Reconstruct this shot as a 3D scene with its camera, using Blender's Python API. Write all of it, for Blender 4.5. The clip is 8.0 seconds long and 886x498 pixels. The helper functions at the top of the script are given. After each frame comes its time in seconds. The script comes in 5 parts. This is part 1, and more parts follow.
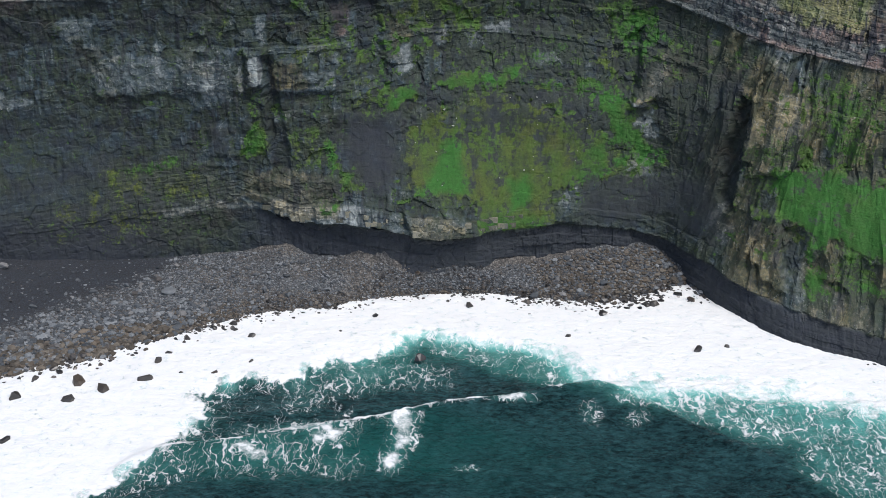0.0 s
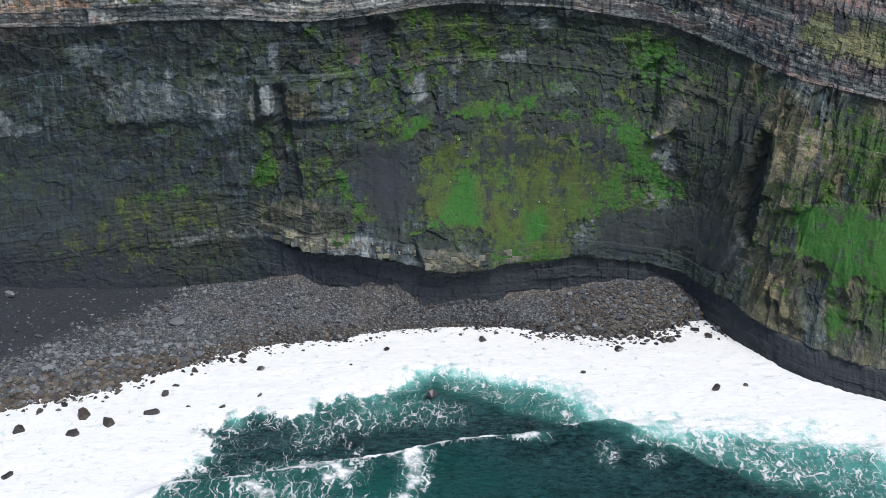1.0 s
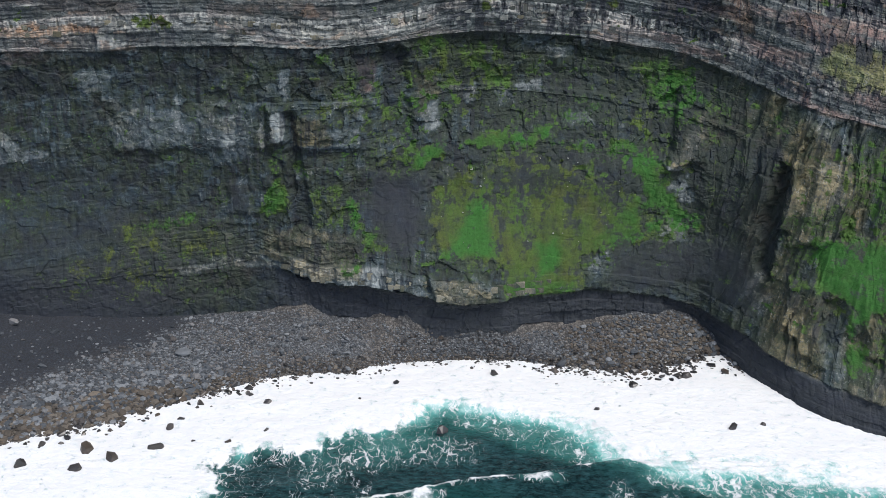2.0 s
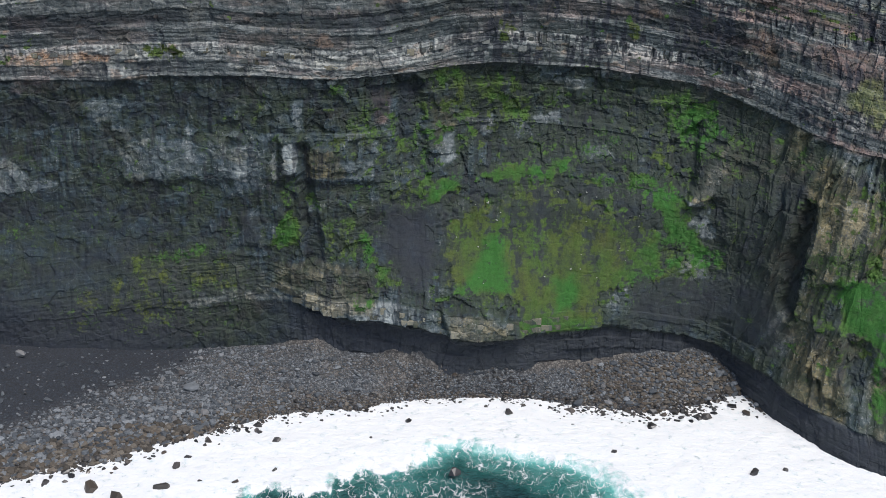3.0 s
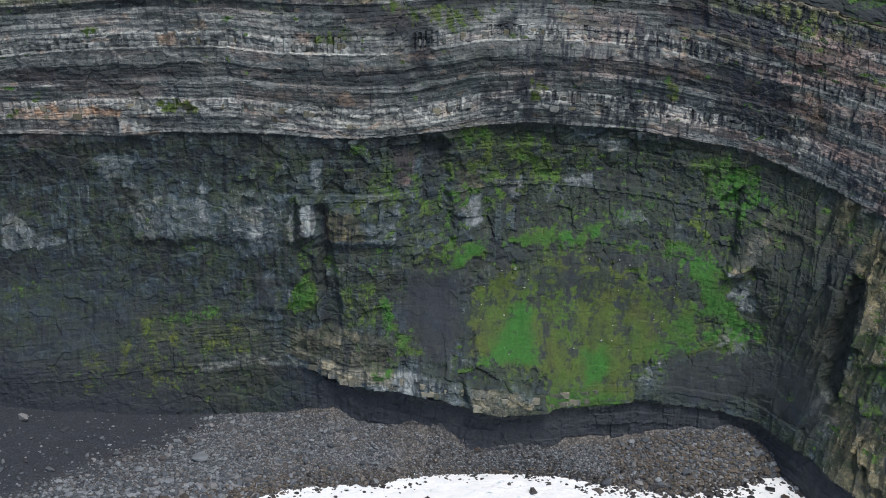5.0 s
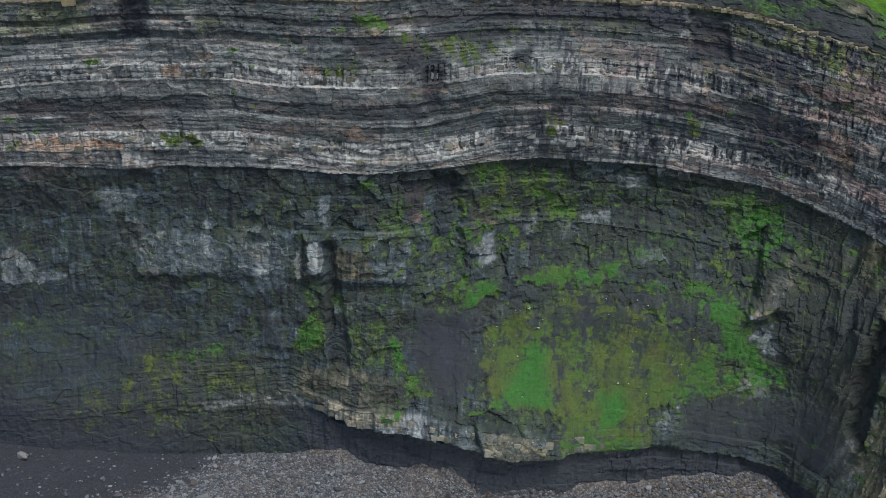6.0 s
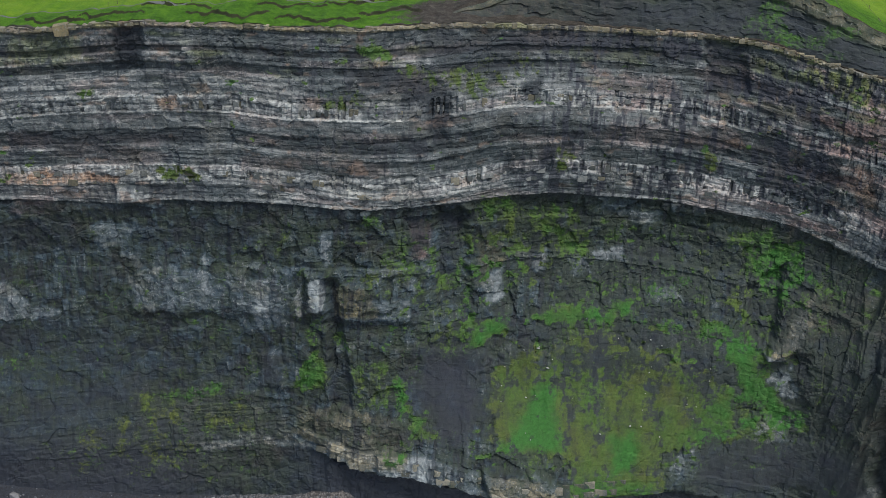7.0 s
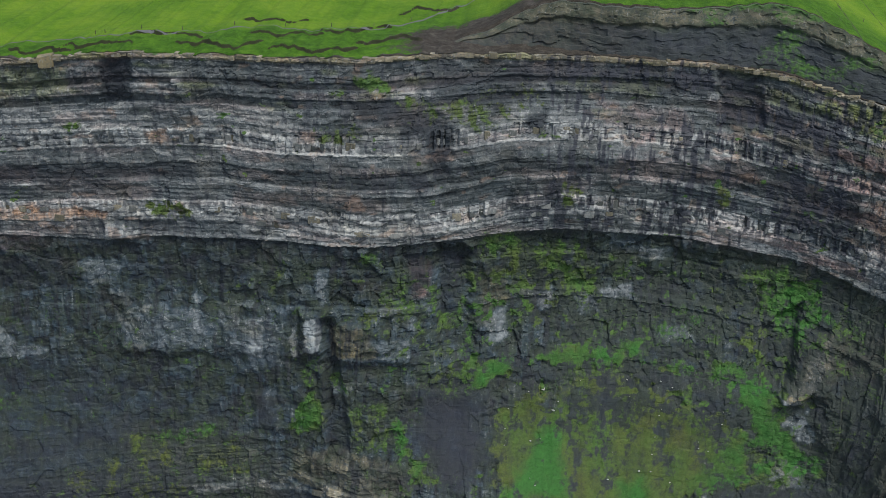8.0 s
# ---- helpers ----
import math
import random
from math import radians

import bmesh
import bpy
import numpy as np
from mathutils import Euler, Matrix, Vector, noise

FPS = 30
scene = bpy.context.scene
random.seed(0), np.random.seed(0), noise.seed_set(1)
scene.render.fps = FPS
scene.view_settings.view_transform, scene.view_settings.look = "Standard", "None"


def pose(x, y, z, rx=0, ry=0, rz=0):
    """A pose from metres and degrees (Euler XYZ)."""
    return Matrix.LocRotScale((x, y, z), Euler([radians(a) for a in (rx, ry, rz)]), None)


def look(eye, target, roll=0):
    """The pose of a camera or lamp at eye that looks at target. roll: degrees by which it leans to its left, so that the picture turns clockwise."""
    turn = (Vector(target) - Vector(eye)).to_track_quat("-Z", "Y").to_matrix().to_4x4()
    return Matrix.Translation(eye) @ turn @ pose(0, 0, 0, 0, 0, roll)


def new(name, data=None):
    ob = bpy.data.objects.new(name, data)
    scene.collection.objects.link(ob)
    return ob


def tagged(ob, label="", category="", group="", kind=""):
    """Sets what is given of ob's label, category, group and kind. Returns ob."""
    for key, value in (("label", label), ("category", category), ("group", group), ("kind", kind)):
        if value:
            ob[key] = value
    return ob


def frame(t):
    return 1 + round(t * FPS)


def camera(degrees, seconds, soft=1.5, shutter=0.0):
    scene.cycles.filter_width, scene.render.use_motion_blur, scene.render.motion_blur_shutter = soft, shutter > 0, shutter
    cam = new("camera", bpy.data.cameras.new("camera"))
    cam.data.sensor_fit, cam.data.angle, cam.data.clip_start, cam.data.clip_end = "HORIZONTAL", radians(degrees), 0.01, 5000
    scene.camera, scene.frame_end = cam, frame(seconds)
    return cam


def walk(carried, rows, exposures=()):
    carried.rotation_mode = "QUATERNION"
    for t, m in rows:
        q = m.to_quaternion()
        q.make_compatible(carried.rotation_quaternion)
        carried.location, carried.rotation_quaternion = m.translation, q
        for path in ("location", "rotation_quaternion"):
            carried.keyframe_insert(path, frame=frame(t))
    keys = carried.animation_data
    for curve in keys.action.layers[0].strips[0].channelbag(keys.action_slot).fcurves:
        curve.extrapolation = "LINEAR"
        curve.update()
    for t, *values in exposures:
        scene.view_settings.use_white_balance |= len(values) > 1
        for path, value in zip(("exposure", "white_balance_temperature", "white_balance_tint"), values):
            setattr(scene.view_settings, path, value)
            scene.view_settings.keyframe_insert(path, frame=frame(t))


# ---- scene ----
cam = camera(39.0, 8.0, soft=0.7)
METRES, EYE, TILT, LEAN, TURN = 140.0, 245.0, -24.0, 0.0, 0.0
ROWS = [
    (0.0, 0.0, 0.0, 0.0, -0.0, 0.0, 0.0),
    (0.5, -0.0065, 0.0308, 0.0179, 0.18, 0.4, -0.25),
    (1.0, -0.0152, 0.0679, 0.044, 0.38, 0.83, -0.56),
    (1.5, -0.0245, 0.1006, 0.0695, 0.52, 1.13, -0.83),
    (3.0, -0.016, 0.2182, 0.1657, 1.63, 2.03, -1.72),
    (3.5, -0.0175, 0.257, 0.1975, 1.9, 2.26, -1.99),
    (4.0, -0.0147, 0.3054, 0.2416, 2.29, 2.43, -2.3),
    (4.5, -0.0134, 0.3479, 0.2791, 2.61, 2.57, -2.56),
    (6.0, -0.0094, 0.5045, 0.4355, 3.72, 2.55, -3.32),
    (6.5, -0.0045, 0.5565, 0.4856, 4.11, 2.48, -3.49),
    (7.0, -0.0017, 0.6205, 0.5444, 4.37, 2.42, -3.54),
    (7.5, 0.0041, 0.6776, 0.5949, 4.65, 2.33, -3.56),
    (8.0, 0.0119, 0.7468, 0.6532, 4.97, 2.24, -3.64),
]
walk(cam, [(t, pose(0, 0, EYE, TILT, LEAN, TURN) @ pose(METRES * x, METRES * y, METRES * z, 90 + pitch, roll, yaw)) for t, x, y, z, yaw, pitch, roll in ROWS], [(0.0, 0.9), (8.0, 0.9)])

# ---- world, sun ----
world = bpy.data.worlds.new("sky")
scene.world = world
world.use_nodes = True
wn = world.node_tree
sky = wn.nodes.new("ShaderNodeTexSky")
sky.sky_type, sky.sun_disc = "NISHITA", False
sky.sun_elevation, sky.sun_rotation = radians(61), radians(137)
sky.air_density, sky.dust_density, sky.ozone_density = 1.0, 2.5, 2.0
wn.links.new(sky.outputs[0], wn.nodes["Background"].inputs[0])
wn.nodes["Background"].inputs[1].default_value = 0.10
sun = new("sun", bpy.data.lights.new("sun", "SUN"))
sun.data.energy, sun.data.angle, sun.data.color = 1.5, radians(22), (1.0, 0.985, 0.96)
sun.matrix_world = look((110, -120, 300), (0, 0, 0))

# ---- noise on arrays ----


def hashed(i, j, k=0):
    n = (np.asarray(i).astype(np.int64) * 374761393 + np.asarray(j).astype(np.int64) * 668265263 + k * 1274126177) & 0xFFFFFFFF
    n = ((n ^ (n >> 13)) * 1274126177) & 0xFFFFFFFF
    n = ((n ^ (n >> 15)) * 2246822519) & 0xFFFFFFFF
    return ((n ^ (n >> 16)) & 0xFFFFFF) / float(0xFFFFFF)


def vn(x, y, k=0):
    """Smooth value noise, 0 to 1."""
    x, y = np.asarray(x, float), np.asarray(y, float)
    i, j = np.floor(x), np.floor(y)
    u, v = x - i, y - j
    u, v = u * u * (3 - 2 * u), v * v * (3 - 2 * v)
    a, b = hashed(i, j, k), hashed(i + 1, j, k)
    c, d = hashed(i, j + 1, k), hashed(i + 1, j + 1, k)
    return (a * (1 - u) + b * u) * (1 - v) + (c * (1 - u) + d * u) * v


def fbm(x, y, octaves=4, k=0):
    """Layered noise about 0, within -1 to 1."""
    total, amp, norm = 0.0, 1.0, 0.0
    for o in range(octaves):
        total = total + amp * (vn(x * 2 ** o, y * 2 ** o, k + 17 * o) * 2 - 1)
        norm += amp
        amp *= 0.5
    return total / norm


def step(a, b, x):
    t = np.clip((np.asarray(x, float) - a) / (b - a), 0, 1)
    return t * t * (3 - 2 * t)


# ---- the plan of the bay ----
X_KNOTS = (-300, -180, -120, -60, -10, 45, 80, 105, 115, 135, 165, 240)
Z_KNOTS = (0, 30, 70, 115, 160, 191)
FACE = (
    (490, 507, 512, 508, 502, 510, 516, 517, 500, 465, 441, 395),
    (496, 510, 516, 510, 503, 513, 519, 518, 508, 488, 466, 420),
    (508, 521, 521, 517, 525, 528, 526, 520, 515, 500, 490, 462),
    (514, 523, 523, 522, 538, 546, 543, 536, 531, 516, 505, 488),
    (512, 520, 522, 524, 533, 541, 541, 538, 536, 530, 520, 503),
    (508, 517, 519, 530, 541, 547, 545, 542, 541, 537, 530, 516),
)
SHORE_X = (-400, -174, -163, -149, -135, -123, -111, -96, -83, -67, -47, -38, -23, -4, 16, 26, 39, 63, 73, 83, 94, 102, 111, 117, 127, 140, 151, 159, 174, 240)
SHORE_Y = (330, 428, 434, 440, 446, 455, 465, 472, 479, 484, 487, 493, 498, 500, 501, 499, 496, 493, 493, 497, 502, 508, 511, 494, 473, 458, 453, 443, 442, 400)


def spline(x, knots, values):
    """A smooth curve through the knots (monotone ends)."""
    x, knots, values = np.asarray(x, float), np.asarray(knots, float), np.asarray(values, float)
    slope = np.gradient(values, knots)
    i = np.clip(np.searchsorted(knots, x) - 1, 0, len(knots) - 2)
    h = knots[i + 1] - knots[i]
    t = np.clip((x - knots[i]) / h, 0, 1)
    return ((1 + 2 * t) * (1 - t) ** 2 * values[i] + t * (1 - t) ** 2 * h * slope[i]
            + t * t * (3 - 2 * t) * values[i + 1] + t * t * (t - 1) * h * slope[i + 1])


def face_y(x, z):
    """The mean cliff face at x and height z."""
    x, z = np.broadcast_arrays(np.asarray(x, float), np.asarray(z, float))
    rows = np.array([spline(x, X_KNOTS, r) for r in FACE])
    zk = np.asarray(Z_KNOTS, float)
    zc = np.clip(z, 0, 195)
    i = np.clip(np.searchsorted(zk, zc) - 1, 0, len(zk) - 2)
    t = np.clip((zc - zk[i]) / (zk[i + 1] - zk[i]), 0, 1)
    t = t * t * (3 - 2 * t) * 0.5 + t * 0.5
    a = np.take_along_axis(rows, i[None], 0)[0]
    b = np.take_along_axis(rows, (i + 1)[None], 0)[0]
    return a * (1 - t) + b * t


# Horizons that can be followed along the whole face: heights at the places of HORIZON_X, top bed first.
HORIZON_X = (-262, -198, -175, -156, -137, -110, -91, -63, -44, -28, -15, 3, 22, 50, 69, 88, 108, 133, 171, 238)
CAP_BED = (186.5, 187.8, 188.1, 190.9, 192.6, 192.2, 191.2, 191.2, 192.3, 192.6, 192.5, 192.2, 191.4, 190.6, 189.2, 184.8, 180.2, 174.5, 167, 157)
SLOT_BED = (153, 155.5, 158.2, 159.8, 160.9, 162.3, 160.2, 160.3, 161.1, 163.5, 166.1, 166.7, 166.2, 163.4, 159.4, 155.2, 151.8, 147, 140, 130)
PALE_BED = (130, 131.3, 132.3, 133.4, 134.8, 136.0, 134.8, 132.9, 132.8, 135.2, 138.0, 139.8, 138.6, 135.0, 132.0, 130.5, 126.0, 117.5, 110, 101)
DARK_TOP = (124, 125.4, 125.8, 125.9, 128.2, 129.6, 130.2, 129.5, 130.2, 131.6, 133.2, 134.0, 132.8, 130.2, 127.4, 125.6, 118.8, 111.0, 104, 95)
GREY_BED = (95, 98, 104.1, 105.2, 104.9, 105.0, 103.8, 104, 105, 106, 108, 109, 108, 105, 102, 100, 95, 88, 82, 74)
FOOT_BED = (24, 25, 26.0, 29.0, 32.0, 34.0, 39.0, 31.0, 32.4, 31.0, 27.6, 26.4, 27.4, 28.4, 26.0, 22.6, 15.6, 12.6, 9.4, 8)
LEVELS = (190.5, 161.0, 134.5, 128.5, 104.5, 30.0, 0.0)


def cap_z(x):
    """Height of the brink."""
    x = np.asarray(x, float)
    return np.interp(x, HORIZON_X, CAP_BED) + 1.5 + 0.9 * fbm(x / 8, x * 0, 3, 191) + 0.5 * fbm(x / 2.6, x * 0, 2, 193)




def bed_z(x, z):
    """Height within the beds, with their dip and folds taken away."""
    x, z = np.broadcast_arrays(np.asarray(x, float), np.asarray(z, float))
    high, up = LEVELS[0], np.interp(x, HORIZON_X, CAP_BED)
    out = high + z - up
    for row, low in zip((SLOT_BED, PALE_BED, DARK_TOP, GREY_BED, FOOT_BED, None), LEVELS[1:]):
        down = np.interp(x, HORIZON_X, row) if row else 0 * x
        out = np.where(z < up, low + (z - down) * (high - low) / (up - down), out)
        high, up = low, down
    return out


# Beds from the top: lower edge, how far it stands proud, pale, thin bedding, joints.
BEDS = (
    (190.5, 1.2, 0.33, 0.1, 0.5),
    (186.8, -0.3, 0.20, 0.5, 0.5),
    (184.2, 0.3, 0.27, 0.4, 0.7),
    (182.0, -1.1, 0.08, 0.3, 0.3),
    (178.6, 0.5, 0.34, 0.8, 0.6),
    (175.8, -0.8, 0.11, 0.4, 0.4),
    (167.6, 0.0, 0.29, 1.1, 0.4),
    (161.8, 0.5, 0.43, 0.8, 1.0),
    (161.0, 0.9, 0.55, 0.3, 0.3),
    (155.3, 0.1, 0.27, 0.25, 0.2),
    (149.9, -0.7, 0.12, 0.4, 0.5),
)
BEDS_MID = (
    (147.5, 0.3, 0.33, 1.0, 0.4),
    (142.0, -0.35, 0.17, 1.0, 0.25),
    (136.9, 0.7, 0.47, 0.7, 1.0),
    (134.5, 1.1, 0.46, 0.5, 0.6),
    (130.0, 0.2, 0.27, 1.1, 0.5),
    (128.5, 0.9, 0.42, 0.3, 0.5),
    (119.5, -1.3, 0.11, 0.3, 0.5),
    (107.0, -0.6, 0.13, 0.3, 0.4),
    (104.5, 0.7, 0.27, 0.6, 0.4),
    (86.0, 0.1, 0.17, 0.3, 0.5),
    (62.0, -0.4, 0.11, 0.3, 0.4),
    (48.0, 0.0, 0.12, 0.5, 0.4),
    (37.5, 0.2, 0.17, 1.1, 0.5),
    (30.0, 1.4, 0.40, 0.7, 0.9),
    (-20.0, -1.6, 0.06, 0.3, 0.4),
)


def bed_value(zs, column):
    edges = np.array([b[0] for b in BEDS + BEDS_MID][::-1])
    values = np.array([b[column] for b in BEDS + BEDS_MID][::-1], float)
    i = np.clip(np.searchsorted(edges, zs, side="right") - 1, 0, len(edges) - 1)
    below = values[np.maximum(i - 1, 0)]
    t = step(0.0, 0.45, zs - edges[i])
    return below * (1 - t) + values[i] * t


def block_offset(x, zs, wide, high, k):
    """Broken courses of blocks: an offset for each block, and how near a joint is."""
    zs = zs + 0.55 * high * fbm(x / (wide * 2.4), zs / (high * 3), 3, k + 3)
    r = np.floor(zs / high)
    xx = x / wide + hashed(r, r * 0, k + 5) * 7 + 0.85 * fbm(x / (wide * 1.6), zs / (high * 1.4), 3, k + 9)
    c = np.floor(xx)
    edge = np.minimum(np.minimum(xx - c, c + 1 - xx) * wide, np.minimum(zs / high - r, r + 1 - zs / high) * high)
    return hashed(r, c, k), edge


def facets(x, z, wide, high, k):
    """Broken rock: flat tilted faces of about that size. Gives each one's hash, its plane's offset and the distance to its edge."""
    u = x / wide + 0.30 * fbm(x / wide, z / high, 2, k + 1)
    v = z / high + 0.30 * fbm(x / wide, z / high, 2, k + 2)
    i, j = np.floor(u), np.floor(v)
    best, second = np.full(u.shape, 9.0), np.full(u.shape, 9.0)
    name, plane = np.zeros(u.shape), np.zeros(u.shape)
    for a in (-1, 0, 1):
        for b in (-1, 0, 1):
            ci, cj = i + a, j + b
            du = u - ci - 0.12 - 0.76 * hashed(ci, cj, k + 3)
            dv = v - cj - 0.12 - 0.76 * hashed(ci, cj, k + 4)
            d = np.maximum(np.abs(du), np.abs(dv)) * 0.6 + 0.4 * np.hypot(du, dv)
            near = d < best
            second = np.where(near, best, np.minimum(second, d))
            best = np.where(near, d, best)
            name = np.where(near, hashed(ci, cj, k), name)
            plane = np.where(near, (hashed(ci, cj, k + 5) - 0.5) * du * 2 + (hashed(ci, cj, k + 6) - 0.42) * dv * 2, plane)
    return name, plane, second - best


# ---- places on the face: kind, strength, raggedness in metres, outline as x and height in turn ----
PATCHES = {}


def patch(kind, amount, ragged, *outline):
    PATCHES.setdefault(kind, []).append((amount, ragged, outline[0::2], outline[1::2]))


patch("grass", 0.22, 3, -17, 46, -16, 54, -18, 66, -12, 75, -5, 79, 5, 74, 15, 83, 23, 84, 32, 78, 42, 80, 49, 73, 66, 73, 75, 64, 73, 50, 60, 45, 49, 41, 48, 28, 40, 25, 18, 30, 13, 40, 0, 44, -12, 45)
patch("grass", 1.1, 2.0, -15, 43, -9, 47, -2, 54, 1, 61, 5, 67, 8, 61, 9, 52, 10, 44, -2, 44)
patch("grass", 1.0, 1.8, 29, 48, 36, 49, 39, 42, 36, 36, 30, 37)
patch("grass", 0.70, 2.6, 12, 33, 25, 33, 45, 31, 46, 26, 16, 27)
patch("grass", 0.62, 2.0, 53, 46, 58, 54, 66, 62, 72, 60, 74, 51, 66, 48)
patch("grass", 0.9, 3.2, 66, 87, 76, 87, 84, 76, 91, 65, 100, 60, 98, 52, 89, 52, 84, 58, 75, 64)
patch("grass", 0.85, 2.2, 76, 55, 82, 59, 81, 53, 76, 51)
patch("grass", 0.9, 1.9, 56, 45, 64, 48, 73, 50, 70, 46, 59, 44)
patch("grass", 0.85, 3.0, -6, 86, 0, 91, 13, 93, 25, 94, 30, 97, 36, 95, 34, 88, 23, 86, 7, 86)
patch("thin_grass", 0.75, 3.0, 30, 92, 44, 90, 58, 88, 72, 90, 84, 86, 82, 78, 66, 80, 46, 83, 32, 86)
patch("thin_grass", 0.55, 3.0, 14, 98, 20, 106, 28, 104, 40, 104, 52, 100, 50, 92, 30, 92)
patch("grass", 0.85, 2.4, -26, 75, -25, 81, -22, 87, -12, 90, -8, 87, -13, 82, -21, 78, -24, 74)
patch("thin_grass", 0.6, 2.2, 42, 83, 50, 87, 68, 89, 70, 86, 52, 82)
patch("thin_grass", 0.55, 2.4, 11, 95, 14, 99, 22, 97, 36, 101, 34, 95, 22, 93)
patch("grass", 0.42, 2.7, -25, 132, -13, 132, -11, 127, -19, 123, -24, 124)
patch("grass", 0.45, 2.4, -2, 121, 5, 122, 18, 114, 16, 108, 8, 110, 3, 116)
patch("grass", 0.6, 1.9, 2, 128, 8, 130, 10, 125, 5, 124)
patch("thin_grass", 0.4, 2.2, 37, 118, 44, 121, 53, 120, 56, 117, 40, 114)
patch("thin_grass", 0.6, 2.4, 44, 105, 56, 109, 60, 103, 52, 98, 46, 100)
patch("thin_grass", 0.5, 3, 64, 118, 79, 126, 85, 120, 85, 105, 74, 101, 66, 108)
patch("grass", 0.95, 2.4, 86, 107, 95, 114, 102, 109, 98, 103, 91, 103)
patch("thin_grass", 0.35, 2.6, 24, 106, 36, 108, 42, 104, 38, 99, 27, 100)
patch("grass", 0.7, 1.9, -90, 59, -87, 69, -80, 75, -78, 70, -77, 65, -80, 60, -86, 57)
patch("thin_grass", 0.32, 2, -69, 72, -55, 74, -50, 68, -46, 66, -47, 53, -52, 54, -66, 53, -66, 65)
patch("thin_grass", 0.55, 2.2, -77, 83, -66, 82, -65, 75, -75, 74)
patch("grass", 0.8, 1.9, -46, 53, -38, 53, -40, 46, -44, 46)
patch("grass", 0.8, 1.9, -55, 39, -45, 42, -47, 37, -53, 36)
patch("grass", 0.8, 2.4, -54, 66, -48, 66, -46, 54, -50, 53)
patch("thin_grass", 0.5, 1.6, -108, 70, -103, 72, -103, 62, -107, 62)
patch("thin_grass", 0.7, 1.6, -144, 53, -132, 56, -118, 59, -115, 56, -126, 50, -141, 50)
patch("moss", 0.52, 5, -150, 54, -110, 56, -96, 50, -100, 38, -124, 34, -150, 24, -172, 22, -170, 40)
patch("moss", 0.30, 6, -10, 84, 20, 88, 60, 84, 90, 84, 104, 60, 80, 46, 50, 40, 0, 44, -14, 48, -16, 70)
patch("moss", 0.42, 5, -190, 34, -150, 38, -110, 36, -92, 34, -96, 20, -130, 16, -190, 20)
patch("thin_grass", 0.4, 1.8, -135, 83, -122, 85, -121, 78, -115, 74, -120, 73, -126, 80)
patch("thin_grass", 0.4, 1.8, -126, 22, -116, 23, -118, 18, -123, 18)
patch("thin_grass", 0.4, 1.6, -111, 113, -100, 116, -101, 112, -109, 111)
patch("thin_grass", 0.3, 2.4, -98, 119, -91, 124, -88, 119, -93, 110, -97, 107)
patch("thin_grass", 0.4, 1.8, -66, 129, -58, 129, -57, 123, -62, 120, -65, 124)
patch("thin_grass", 0.45, 1.6, -84, 88, -79, 88, -78, 77, -85, 74)
patch("thin_grass", 0.2, 2.6, -58, 111, -47, 109, -49, 101, -62, 100, -72, 103)
patch("thin_grass", 0.3, 2.4, -43, 53, -23, 54, -20, 46, -34, 43)
patch("grass", 0.95, 2.7, 140, 60, 149, 63, 164, 62, 176, 61, 192, 61, 189, 32, 181, 36, 174, 33, 166, 37, 159, 37, 156, 34, 153, 27, 149, 32, 151, 39, 142, 42, 140, 50)
patch("grass", 0.8, 2.4, 149, 18, 152, 23, 160, 27, 158, 17, 150, 16)
patch("thin_grass", 0.6, 2, 117, 23, 122, 24, 120, 19, 116, 19)
patch("thin_grass", 0.5, 2, 107, 20, 113, 20, 115, 16, 108, 17)
patch("thin_grass", 0.7, 2.2, 164, 26, 175, 28, 181, 23, 169, 20)
patch("thin_grass", 0.5, 3, 150, 95, 163, 100, 177, 95, 178, 65, 164, 66, 152, 78)
patch("grass", 0.8, 2.7, 75, 113, 94, 119, 97, 105, 87, 95, 78, 102)
patch("grass", 0.4, 1.9, -67, 186, -62, 188, -56, 186, -54, 182, -59, 181, -65, 183)
patch("grass", 0.4, 1.6, -75, 182, -70, 183, -70, 180, -74, 180)
patch("grass", 0.45, 1.9, -52, 181, -47, 177, -48, 174, -51, 175)
patch("grass", 0.2, 2.4, -78, 168, -68, 170, -66, 166, -74, 164)
patch("grass", 0.12, 4.1, -35, 180, -22, 184, -5, 184, -12, 175, -31, 171)
patch("grass", 0.3, 1.9, 3, 151, 9, 152, 8, 144, 4, 144)
patch("grass", 0.15, 1.9, -139, 141, -122, 141, -122, 137, -138, 136)
patch("grass", 0.15, 1.9, 55, 150, 61, 150, 60, 143, 55, 143)
patch("grass", 0.25, 1.9, -165, 168, -159, 170, -158, 166, -164, 165)
patch("pale", 0.22, 0.9, -205, 26, -173, 28, -143, 32, -127, 34, -117, 35, -117, 33, -127, 31, -143, 30, -159, 27, -189, 25, -205, 24)
patch("pale", 0.45, 0.7, -125, 34, -104, 37, -88, 39, -78, 37, -78, 35, -88, 36, -104, 34, -124, 32)
patch("shale", 0.85, 3.4, -44, 77, -24, 78, -18, 72, -20, 54, -23, 46, -33, 43, -38, 53, -46, 62)
patch("shale", 0.7, 3.4, 61, 43, 79, 48, 99, 48, 112, 40, 110, 30, 83, 26, 62, 27)
patch("shale", 0.6, 1.6, -102, 72, -92, 72, -93, 59, -101, 58)
patch("shale", 0.45, 3, -191, 48, -150, 60, -147, 47, -170, 37, -191, 37)
patch("shale", 0.55, 3.2, -9, 85, 14, 86, 41, 85, 68, 83, 74, 68, 64, 75, 48, 77, 32, 81, 14, 84, 1, 77, -8, 79)
